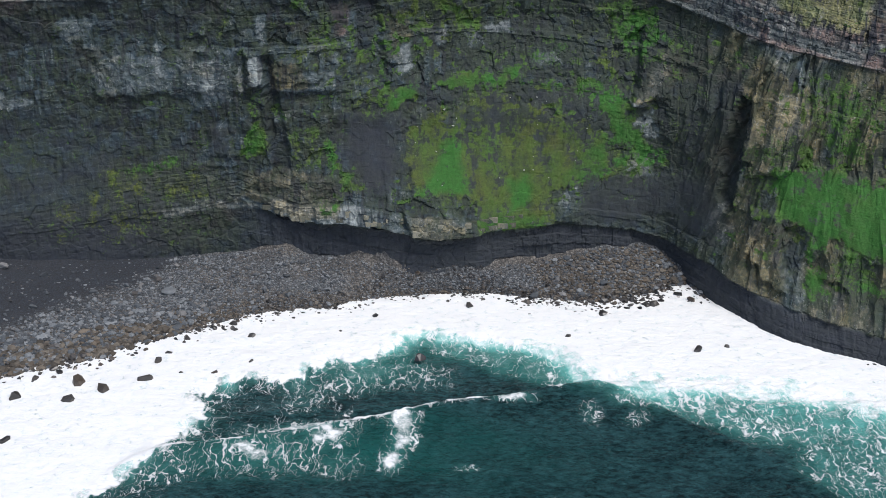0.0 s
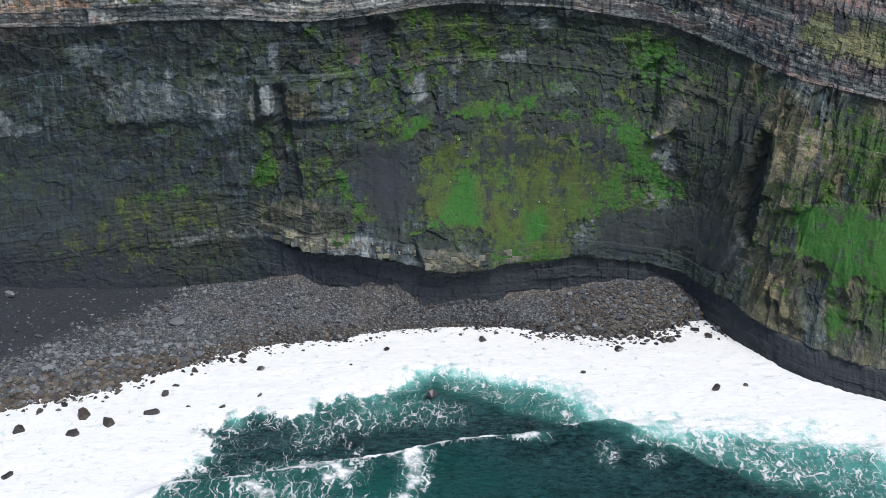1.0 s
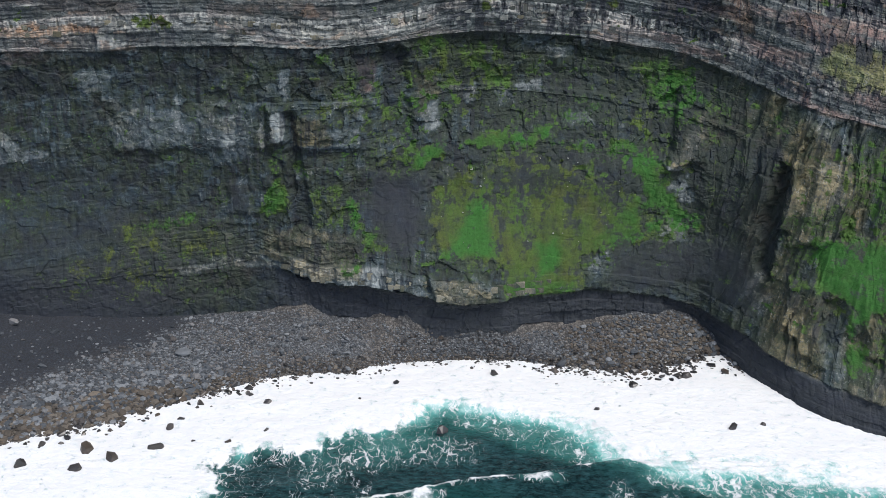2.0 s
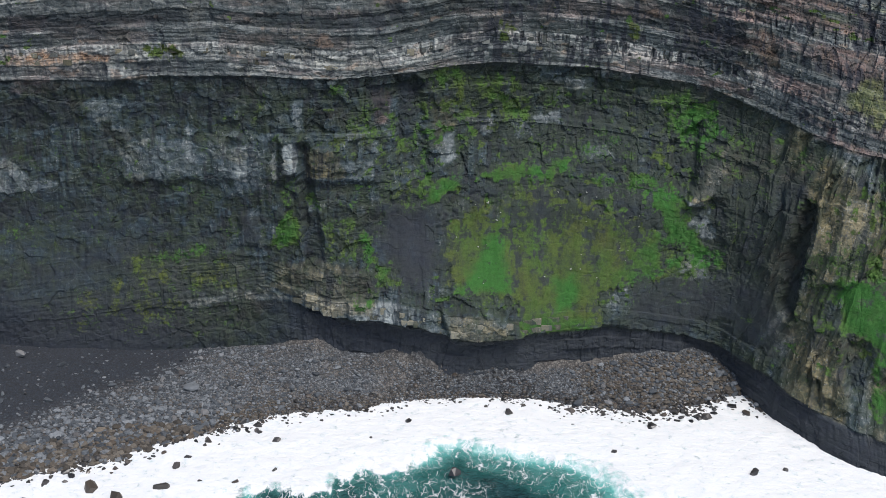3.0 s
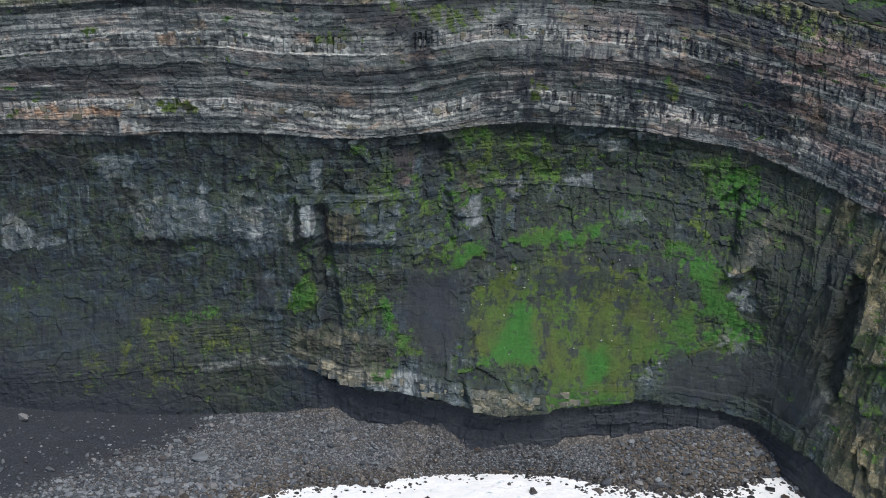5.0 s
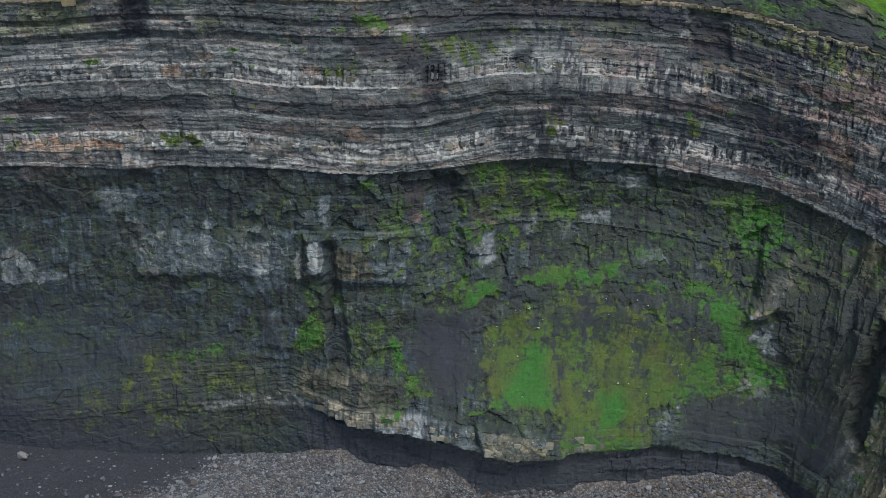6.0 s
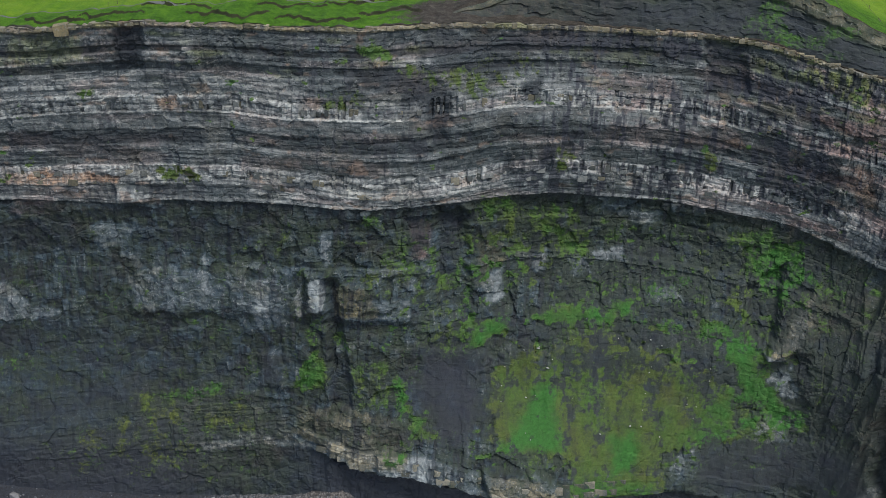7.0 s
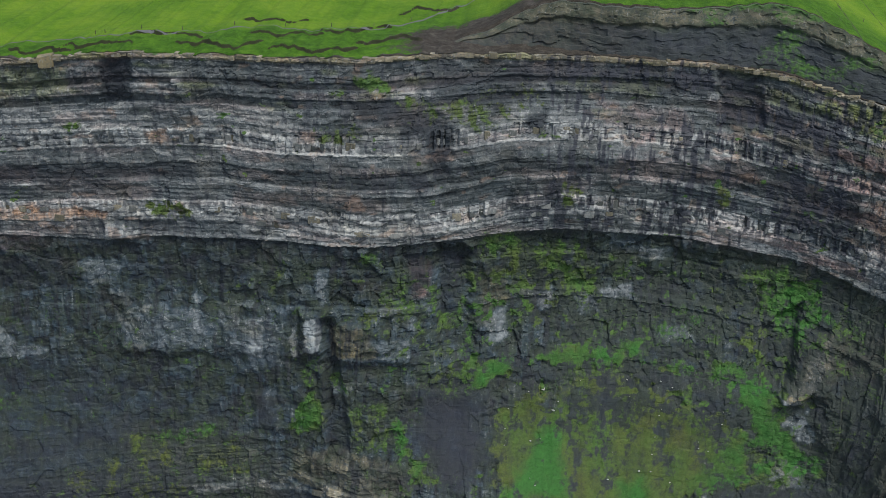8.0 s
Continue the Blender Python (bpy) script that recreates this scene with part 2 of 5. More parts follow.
patch("shale", 0.50, 2.2, 8, 74, 14, 76, 15, 56, 14, 44, 11, 45, 10, 56)
patch("shale", 0.60, 2.2, 19, 84, 26, 82, 27, 60, 30, 46, 24, 44, 20, 54, 18, 66)
patch("shale", 0.50, 2.2, 38, 76, 43, 76, 46, 58, 49, 44, 43, 44, 40, 58)
patch("shale", 0.45, 3.0, 50, 76, 66, 76, 76, 66, 62, 55, 54, 44, 49, 45, 54, 60)
patch("shale", 0.7, 3.4, 148, 60, 162, 62, 164, 60, 153, 56)
patch("shale", 0.7, 3.4, 100, 49, 114, 49, 123, 40, 119, 26, 106, 23, 101, 35)
patch("pale", 0.36, 1.8, -151, 100, -134, 104, -123, 102, -102, 103, -89, 104, -90, 95, -89, 87, -98, 80, -105, 79, -105, 86, -114, 89, -128, 86, -150, 85)
patch("pale", 0.55, 1.2, -124, 103, -120, 102, -121, 94, -124, 95)
patch("pale", 0.55, 1.4, -103, 100, -98, 102, -98, 87, -103, 85)
patch("pale", 0.62, 0.6, -83, 103, -77, 105, -77, 92, -82, 90)
patch("pale", 0.5, 0.8, -89, 95, -86, 102, -85, 88, -88, 85)
patch("pale", 0.4, 2, -203, 89, -198, 94, -189, 85, -178, 83, -186, 78, -195, 79, -204, 75)
patch("pale", 0.36, 1.4, -61, 96, -47, 97, -46, 88, -60, 89)
patch("pale", 0.46, 1.2, -23, 102, -14, 106, -12, 94, -18, 92)
patch("pale", 0.52, 1, 18, 111, 30, 113, 31, 108, 20, 108)
patch("pale", 0.45, 1, -4, 110, 2, 112, 2, 104, -3, 104)
patch("pale", 0.42, 1, 9, 109, 16, 110, 18, 103, 12, 102)
patch("pale", 0.42, 1.4, 39, 99, 49, 101, 53, 95, 42, 94)
patch("pale", 0.42, 1.2, 62, 96, 65, 97, 66, 92, 63, 92)
patch("pale", 0.5, 1, 82, 82, 92, 85, 90, 79, 84, 79)
patch("pale", 0.45, 2, 83, 74, 92, 77, 95, 66, 89, 65)
patch("pale", 0.4, 1.8, 78, 55, 89, 60, 96, 48, 81, 48)
patch("pale", 0.5, 1, -126, 34, -117, 35, -116, 31, -125, 30)
patch("pale", 0.38, 2.2, -111, 39, -89, 40, -89, 38, -111, 34)
patch("pale", 0.35, 2, 50, 37, 61, 46, 63, 37, 53, 30)
patch("pale", 0.42, 1, -75, 79, -66, 79, -67, 75, -74, 74)
patch("pale", 0.4, 1.4, 23, 126, 32, 128, 43, 126, 44, 121, 30, 122)
patch("pale", 0.4, 1.6, -80, 122, -75, 121, -74, 107, -79, 107)
patch("pale", 0.36, 1.8, -164, 117, -156, 121, -147, 117, -153, 110, -161, 107)
patch("pale", 0.46, 1.2, 128, 74, 135, 89, 142, 94, 150, 91, 150, 78, 142, 68, 138, 70, 129, 68)
patch("pale", 0.38, 1.2, 129, 64, 140, 69, 139, 58, 132, 59)
patch("pale", 0.46, 1.2, 132, 34, 134, 44, 138, 38, 139, 23, 141, 17, 136, 19, 132, 27)
patch("pale", 0.36, 1.4, 87, 81, 94, 100, 99, 103, 99, 92, 92, 80)
patch("pale", 0.36, 1.2, 123, 19, 142, 13, 151, 14, 174, 13, 173, 9, 145, 8, 123, 15)
patch("pale", 0.34, 1.2, 158, 26, 162, 36, 165, 24, 162, 21)
patch("pale", 0.42, 1.6, 115, 32, 120, 43, 123, 42, 119, 26)
patch("pale", 0.36, 1.8, 149, 128, 176, 128, 177, 106, 158, 109, 145, 114)
patch("pale", 0.74, 1.2, -146, 139, -120, 142, -116, 138, -142, 136)
patch("pale", 0.62, 1.2, -154, 134, -140, 131, -142, 127, -153, 127)
patch("pale", 0.62, 1.4, -96, 138, -80, 136, -80, 132, -96, 133)
patch("pale", 0.58, 1.6, -80, 138, -41, 138, -37, 134, -78, 132)
patch("pale", 0.52, 1, -24, 138, 15, 140, 15, 138, -22, 136)
patch("pale", 0.6, 1.2, 21, 140, 35, 139, 75, 132, 74, 130, 46, 133, 22, 137)
patch("pale", 0.5, 1.6, -189, 163, -165, 164, -140, 166, -114, 167, -114, 162, -190, 157)
patch("pale", 0.44, 1.8, -65, 169, -42, 167, -43, 161, -64, 162)
patch("pale", 0.5, 1.4, -35, 171, -19, 170, -21, 164, -32, 163)
patch("pale", 0.6, 0.8, 6, 170, 19, 170, 18, 168, 7, 168)
patch("pale", 0.55, 1.4, 42, 166, 80, 162, 78, 160, 53, 161)
patch("pale", 0.45, 1.2, -126, 189, -121, 189, -121, 182, -126, 182)
patch("pale", 0.4, 2, -164, 159, -150, 159, -145, 154, -151, 154, -160, 156)
patch("pale", 0.4, 1.6, -60, 145, -38, 146, -36, 141, -58, 141)
patch("ochre", 0.30, 5, -150, 56, -112, 58, -92, 50, -90, 30, -110, 18, -150, 20, -190, 22, -190, 32, -150, 38)
patch("ochre", 0.70, 1.6, 144, 90, 152, 96, 158, 84, 156, 64, 150, 60, 146, 72)
patch("pale", 0.36, 2.0, -18, 39, -8, 36, 2, 38, 10, 35, 15, 29, 4, 27, -6, 28, -14, 27)
patch("ochre", 0.8, 1.2, -75, 100, -60, 101, -58, 90, -74, 89)
patch("ochre", 0.5, 1.4, -88, 52, -66, 54, -46, 50, -43, 44, -47, 35, -66, 33, -87, 41)
patch("ochre", 0.55, 1.4, -16, 37, 2, 36, 16, 27, 3, 24, -13, 25)
patch("ochre", 0.72, 1.4, -24, 119, -17, 120, -14, 109, -22, 103)
patch("ochre", 0.6, 1.4, 92, 99, 102, 102, 101, 88, 90, 85)
patch("red", 0.8, 1, -47, 124, -40, 124, -41, 111, -46, 111)
patch("red", 0.4, 1, -193, 123, -176, 124, -178, 120, -194, 120)
patch("ochre", 0.6, 1.4, 128, 74, 135, 96, 138, 105, 150, 91, 151, 69, 139, 58, 131, 58)
patch("ochre", 0.7, 1.2, 132, 34, 134, 44, 143, 40, 142, 17, 136, 19)
patch("ochre", 0.65, 1.6, 85, 81, 94, 103, 115, 105, 113, 93, 99, 89, 92, 80)
patch("ochre", 0.5, 1.4, 125, 102, 130, 106, 129, 94, 126, 94)
patch("ochre", 0.45, 2, 146, 14, 175, 21, 173, 9, 149, 8)
patch("ochre", 0.5, 2, 124, 54, 131, 56, 133, 25, 123, 21)
patch("red", 0.95, 0.8, 133, 117, 136, 116, 136, 111, 133, 111)
patch("red", 0.6, 1.2, 86, 127, 90, 128, 90, 118, 87, 117)
patch("orange", 0.9, 1, -193, 136, -162, 138, -152, 137, -153, 135, -181, 132, -193, 132)
patch("red", 0.5, 1, -192, 127, -176, 129, -176, 124, -191, 123)
patch("orange", 0.7, 1, -136, 167, -129, 168, -129, 163, -135, 162)
patch("red", 0.35, 1.4, -191, 151, -177, 152, -171, 148, -179, 146, -191, 147)
patch("orange", 0.4, 1.2, -86, 169, -80, 169, -80, 165, -86, 165)
patch("red", 0.3, 1.2, -108, 147, -86, 147, -84, 143, -108, 142)
patch("red", 0.6, 1.4, 20, 159, 37, 159, 36, 153, 20, 154)
patch("red", 0.4, 1.8, 13, 179, 42, 177, 46, 169, 15, 171)
patch("red", 0.75, 1, 25, 169, 32, 169, 33, 166, 26, 165)
patch("orange", 0.5, 1.4, 106, 149, 113, 150, 115, 136, 109, 136)
patch("red", 0.35, 2, 20, 161, 68, 159, 71, 152, 22, 153)
patch("red", 0.3, 2.4, 70, 177, 89, 174, 88, 163, 73, 166)
patch("lichen", 0.8, 1.2, 84, 187, 90, 186, 91, 184, 84, 184)
patch("lichen", 0.85, 1.2, 84, 181, 92, 182, 93, 178, 87, 178)
patch("lichen", 0.85, 1.6, 95, 182, 109, 180, 108, 171, 98, 173)
patch("lichen", 0.7, 1, 71, 190, 78, 189, 88, 185, 86, 184, 77, 187)
patch("lichen", 0.35, 2, -186, 186, -160, 188, -162, 178, -187, 177)
patch("lichen", 0.6, 2.2, 145, 136, 158, 136, 176, 131, 173, 117, 156, 119, 147, 119, 138, 127)
# Dark stains, and painted shade in the hollows cut by the negative bosses.
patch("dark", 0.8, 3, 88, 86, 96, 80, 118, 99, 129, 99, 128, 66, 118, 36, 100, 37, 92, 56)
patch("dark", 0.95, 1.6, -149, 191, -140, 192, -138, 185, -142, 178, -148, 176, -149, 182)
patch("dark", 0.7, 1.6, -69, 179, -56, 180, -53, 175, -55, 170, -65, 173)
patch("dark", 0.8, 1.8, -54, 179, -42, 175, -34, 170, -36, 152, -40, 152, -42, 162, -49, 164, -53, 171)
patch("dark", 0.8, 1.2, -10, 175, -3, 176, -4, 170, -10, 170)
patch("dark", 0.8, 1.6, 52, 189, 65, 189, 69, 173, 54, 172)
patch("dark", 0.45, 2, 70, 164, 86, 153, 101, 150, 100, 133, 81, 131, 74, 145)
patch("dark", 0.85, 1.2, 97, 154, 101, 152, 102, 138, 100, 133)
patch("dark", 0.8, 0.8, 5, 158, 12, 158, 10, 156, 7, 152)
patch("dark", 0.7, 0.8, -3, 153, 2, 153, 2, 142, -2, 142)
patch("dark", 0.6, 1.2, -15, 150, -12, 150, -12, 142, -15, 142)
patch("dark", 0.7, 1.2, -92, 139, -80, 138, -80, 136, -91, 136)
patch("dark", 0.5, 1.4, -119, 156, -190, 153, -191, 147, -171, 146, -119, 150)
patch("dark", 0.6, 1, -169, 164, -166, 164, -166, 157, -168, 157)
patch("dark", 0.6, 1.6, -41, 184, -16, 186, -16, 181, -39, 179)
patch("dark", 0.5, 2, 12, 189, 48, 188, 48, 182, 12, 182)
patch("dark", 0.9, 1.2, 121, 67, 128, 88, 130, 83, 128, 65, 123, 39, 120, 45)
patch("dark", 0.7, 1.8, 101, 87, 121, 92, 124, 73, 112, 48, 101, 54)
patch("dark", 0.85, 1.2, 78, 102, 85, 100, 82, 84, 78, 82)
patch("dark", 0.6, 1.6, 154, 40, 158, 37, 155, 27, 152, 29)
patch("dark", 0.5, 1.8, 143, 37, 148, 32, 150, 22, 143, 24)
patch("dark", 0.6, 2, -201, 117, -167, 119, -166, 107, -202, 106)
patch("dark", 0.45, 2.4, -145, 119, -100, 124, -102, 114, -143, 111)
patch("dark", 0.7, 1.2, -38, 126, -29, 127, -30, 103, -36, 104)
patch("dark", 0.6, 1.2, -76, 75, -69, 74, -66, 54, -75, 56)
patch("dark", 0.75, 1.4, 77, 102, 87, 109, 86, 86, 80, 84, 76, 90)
patch("boss", 3, 1, -17, 38, 4, 38, 18, 27, 3, 23, -13, 24)
patch("boss", 2.2, 1, -57, 39, -20, 40, -18, 29, -45, 30, -56, 28)
patch("boss", 1.8, 1.6, -80, 50, -43, 51, -43, 36, -56, 28, -70, 33, -80, 40)
patch("boss", 2.5, 1.2, -84, 105, -76, 106, -76, 90, -84, 89)
patch("boss", 1.2, 1.5, -150, 103, -89, 105, -90, 88, -150, 84)
patch("boss", -2.5, 1.5, -38, 130, -28, 129, -25, 88, -36, 88)
patch("boss", -2.5, 1.2, -78, 104, -74, 104, -66, 54, -75, 54)
patch("boss", -3.5, 1.2, 76, 102, 87, 110, 87, 86, 76, 84)
patch("boss", 2.5, 1.2, 88, 100, 103, 104, 98, 84, 82, 78)
patch("boss", 1.5, 1, 82, 81, 92, 85, 90, 78, 84, 78)
patch("boss", 1.2, 1.5, -69, 101, -45, 100, -44, 88, -75, 88)
patch("boss", 3.5, 1.5, 128, 70, 130, 82, 138, 105, 150, 102, 153, 69, 142, 59, 131, 58)
patch("boss", 3.5, 1.2, 132, 43, 142, 46, 143, 16, 136, 18, 131, 27)
patch("boss", -5, 1.5, 120, 44, 122, 68, 128, 88, 131, 86, 128, 65, 124, 40)
patch("boss", 2.5, 1.2, 156, 24, 160, 36, 166, 36, 165, 22)
patch("boss", -2, 1.5, 143, 40, 151, 39, 153, 27, 150, 18, 144, 23)
patch("boss", -1.2, 2.5, -45, 179, -35, 171, -35, 150, -40, 150, -44, 164)
patch("boss", -1.5, 1.5, -149, 192, -139, 193, -139, 177, -149, 176)
patch("boss", -1.8, 1.5, 52, 190, 66, 190, 69, 172, 54, 171)
patch("boss", 1.2, 1, -154, 134, -139, 132, -142, 127, -152, 127)
patch("thin_grass", 0.15, 2.4, -54, 180, -39, 179, -29, 178, -16, 180, -20, 173, -31, 171, -34, 164, -46, 166, -54, 173)
patch("thin_grass", 0.3, 2, -80, 170, -67, 171, -64, 166, -76, 164)
# Under the cap and in the corner, shade is painted in as well.
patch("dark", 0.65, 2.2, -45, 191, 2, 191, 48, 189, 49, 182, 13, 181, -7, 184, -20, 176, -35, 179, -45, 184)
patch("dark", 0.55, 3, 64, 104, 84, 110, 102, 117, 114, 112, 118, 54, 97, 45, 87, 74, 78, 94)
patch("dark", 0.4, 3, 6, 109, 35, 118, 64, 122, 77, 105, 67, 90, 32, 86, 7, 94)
patch("pale", 0.55, 1.2, -4, 170, 4, 171, 15, 170, 15, 167, 0, 167)
patch("pale", 0.5, 1.4, -106, 139, -96, 138, -96, 132, -106, 132)


def inside(x, z, px, pz):
    """Signed distance to an outline, positive within."""
    best, odd = np.full(x.shape, 1e9), np.zeros(x.shape, bool)
    for x0, z0, x1, z1 in zip(px, pz, px[1:] + px[:1], pz[1:] + pz[:1]):
        dx, dz = x1 - x0, z1 - z0
        t = np.clip(((x - x0) * dx + (z - z0) * dz) / max(dx * dx + dz * dz, 1e-6), 0, 1)
        best = np.minimum(best, (x - x0 - t * dx) ** 2 + (z - z0 - t * dz) ** 2)
        if z0 != z1:
            odd ^= ((z0 > z) != (z1 > z)) & (x < x0 + dx * (z - z0) / dz)
    return np.where(odd, 1, -1) * np.sqrt(best)


def spread(kind, x, z, soft=0.5, total=False, k=0):
    """How far each place lies within the patches of a kind (ragged edges), and the strength there; or the sum of both."""
    shape = np.broadcast(x, z).shape
    x, z = (np.broadcast_to(a, shape).astype(float).ravel() for a in (x, z))
    cover, value = np.zeros(x.shape), np.zeros(x.shape)
    for n, (amount, ragged, px, pz) in enumerate(PATCHES[kind]):
        m = 2.5 * ragged + 3
        idx = np.flatnonzero((x > min(px) - m) & (x < max(px) + m) & (z > min(pz) - m) & (z < max(pz) + m))
        if not len(idx):
            continue
        u, v = x[idx], z[idx]
        s = k + 31 * n
        d = inside(u + ragged * fbm(u / 6, v / 6, 3, 700 + s), v + ragged * fbm(u / 6, v / 6, 3, 703 + s), px, pz) + 0.9 * ragged * fbm(u / 1.8, v / 2.2, 3, 707 + s)
        w = step(-soft * ragged - 0.3, soft * ragged + 0.3, d)
        value[idx] = value[idx] + w * amount if total else value[idx] * (1 - w) + amount * w
        cover[idx] = np.maximum(cover[idx], w)
    return cover.reshape(shape), value.reshape(shape)


def broken(x, z):
    """The three sizes of broken faces; on the headland they lean."""
    made = []
    side = x + 5 * fbm(x / 9, z / 14, 2, 305) > 103
    for wide, high, k in ((12.0, 10.0, 311), (4.4, 4.2, 331), (1.9, 1.7, 351)):
        flat = facets(x, z, wide, high, k)
        steep = facets(x - 0.24 * z, z, wide * 0.62, high * 2.0, k + 200)
        made.append([np.where(side, s, f) for f, s in zip(flat, steep)])
    return made


def smooth_ground(x, z):
    """Where grass and clay lie smooth over the rock."""
    g = spread("grass", x, z)[0] * np.exp(-((x - 27) / 62) ** 8) * (1 - step(88, 100, z))
    h = spread("grass", x, z)[0] * step(138, 146, x)
    return np.maximum(np.maximum(g, h) * 0.75, np.minimum(spread("shale", x, z, 0.9)[1], 0.72))


def relief(x, z):
    """Outward displacement of the cliff face, in metres."""
    zs = bed_z(x, z)
    warp = zs + 0.40 * fbm(x / 23, zs / 9, 3, 41)
    up = step(126.5, 129.5, zs)
    head = step(104, 122, x) * (1 - up)
    foot = (1 - step(27, 31, zs)) * step(-100, -78, x)
    east = step(70, 105, x)
    out = bed_value(warp, 1) * (1 - 0.50 * up) * (1 - 0.5 * up * east) * (0.35 + 1.0 * vn(x / 14, np.floor(zs / 5), 7)) * (1 - 0.6 * head) * (1 - 0.85 * (1 - up) * step(-72, -96, x))
    lay = np.floor(warp / 0.75 + 0.4 * fbm(x / 30, zs / 20, 2, 3))
    thin = bed_value(warp, 3) * (1 - 0.5 * east)
    out = out + thin * 0.30 * (hashed(lay, np.floor(x / 17 + hashed(lay, lay, 2) * 5), 5) - 0.5)
    joints = bed_value(warp, 4)
    course, edge = block_offset(x, warp, 5.5, 2.0, 13)
    out = out + up * (0.25 + joints) * (0.55 * (course - 0.5) - 0.22 * (1 - step(0.05, 0.4, edge)))
    slot, es = block_offset(x, warp * 0 + 3.1 * np.floor(warp / 6.0), 1.5, 3.0, 29)
    out = out - up * 1.3 * step(0.62, 0.80, slot) * step(0.45, 0.95, joints) * step(-0.10, 0.20, fbm(x / 12, zs / 7, 3, 31))
    (ha, pa, ea), (hb, pb, eb), (hc, pc, ec) = broken(x, z)
    rough = (1 - up) * (1 - 0.55 * foot) * (0.62 + 0.38 * step(-110, -70, x)) * (1 - 0.10 * head)
    out = out + rough * (1.35 * (ha - 0.5) + 0.9 * pa + 0.8 * (hb - 0.5) + 0.6 * pb + 0.35 * (hc - 0.5) + 0.30 * pc)
    out = out - rough * (0.14 * (1 - step(0.0, 0.07, ea)) + 0.10 * (1 - step(0.0, 0.09, eb)))
    ragged = up * (1 + 1.6 * step(70, 105, x))
    out = out + ragged * (0.6 * (ha - 0.5) + 0.45 * pa + 0.35 * (hb - 0.5) + 0.35 * pb + 0.15 * pc)
    # upright joints and runnels of the lower wall
    out = out + (1 - up) * (1 - foot) * (1 - head) * 0.9 * (np.abs(fbm(x / 3.2, z / 17, 3, 53)) - 0.25)
    lean = x - 0.28 * z + 5 * fbm(x / 20, z / 24, 3, 69)
    rib = 1 - np.abs(fbm(lean / 9.0, z / 75, 4, 71)) * 2
    out = out + head * 3.6 * (rib ** 2 - 0.5) * (1 - foot)
    out = out + 1.6 * fbm(x / 34, z / 40, 3, 61) + 0.30 * fbm(x / 1.7, z / 1.3, 3, 81)
    # upright fluting of the dark wave-cut foot
    out = out + foot * (0.9 * (np.abs(fbm(x / 3.0, z / 40, 3, 77)) - 0.3) + 0.8 * (hashed(np.floor(x / 7 + 0.6 * fbm(x / 5, z / 9, 2, 79)), 0 * x, 78) - 0.5))
    return out


def face_point(x, z, extra=0.0):
    """Points of the displaced face, and the horizontal outward normal."""
    x, z = np.broadcast_arrays(np.asarray(x, float), np.asarray(z, float))
    y = face_y(x, z)
    slope = (face_y(x + 2, z * 0 + 70) - face_y(x - 2, z * 0 + 70)) / 4
    n = np.sqrt(1 + slope ** 2)
    soft = np.maximum(smooth_ground(x, z), 0.35 * step(-120, -160, x) * (1 - step(60, 90, z)))
    o = relief(x, z) * (1 - soft) + soft * (0.8 + 1.2 * fbm(x / 6, z / 14, 4, 91)) + spread("boss", x, z, 0.8, True)[1] + extra
    return x + o * slope / n, y - o / n, z, slope / n, -1 / n


# ---- materials ----


class Nodes:
    """A small writer of node trees."""

    def __init__(self, name):
        self.mat = bpy.data.materials.new(name)
        self.mat.use_nodes = True
        self.t = self.mat.node_tree
        self.bsdf = self.t.nodes["Principled BSDF"]

    def put(self, kind, inputs=(), **props):
        n = self.t.nodes.new(kind)
        for p, v in props.items():
            setattr(n, p, v)
        for key, v in dict(inputs).items():
            self.link(v, n.inputs[key])
        return n

    def link(self, v, socket):
        if isinstance(v, bpy.types.NodeSocket):
            self.t.links.new(v, socket)
        elif isinstance(v, bpy.types.Node):
            self.t.links.new(v.outputs[0], socket)
        else:
            socket.default_value = v

    def noise(self, vector, scale, detail=4, rough=0.6):
        return self.put("ShaderNodeTexNoise", {"Vector": vector, "Scale": scale, "Detail": detail, "Roughness": rough}).outputs["Fac"]

    def ramp(self, fac, *stops):
        n = self.put("ShaderNodeValToRGB", {"Fac": fac})
        while len(n.color_ramp.elements) < len(stops):
            n.color_ramp.elements.new(0.5)
        for e, (p, c) in zip(n.color_ramp.elements, stops):
            e.position, e.color = p, ((c, c, c, 1) if isinstance(c, (int, float)) else (*c, 1))
        return n.outputs[0]

    def math(self, op, a, b=0.0, clamp=False):
        n = self.put("ShaderNodeMath", operation=op, use_clamp=clamp)
        self.link(a, n.inputs[0])
        self.link(b, n.inputs[1])
        return n.outputs[0]

    def mix(self, fac, a, b):
        n = self.put("ShaderNodeMix", data_type="RGBA")
        self.link(fac, n.inputs[0])
        for v, s in ((a, n.inputs[6]), (b, n.inputs[7])):
            self.link((*v, 1) if isinstance(v, tuple) else v, s)
        return n.outputs[2]

    def coords(self, sx=1, sy=1, sz=1):
        p = self.put("ShaderNodeTexCoord").outputs["Object"]
        return self.put("ShaderNodeMapping", {"Vector": p, "Scale": (sx, sy, sz)}).outputs[0]

    def attr(self, name):
        a = self.put("ShaderNodeAttribute", attribute_name=name)
        return self.put("ShaderNodeSeparateColor", {"Color": a.outputs["Color"]}).outputs

    def finish(self, colour, rough=0.9, bump=None, strength=0.5, distance=0.2):
        self.link(colour, self.bsdf.inputs["Base Color"])
        self.link(rough, self.bsdf.inputs["Roughness"])
        if bump is not None:
            b = self.put("ShaderNodeBump", {"Height": bump, "Strength": strength, "Distance": distance})
            self.link(b.outputs[0], self.bsdf.inputs["Normal"])
        return self.mat


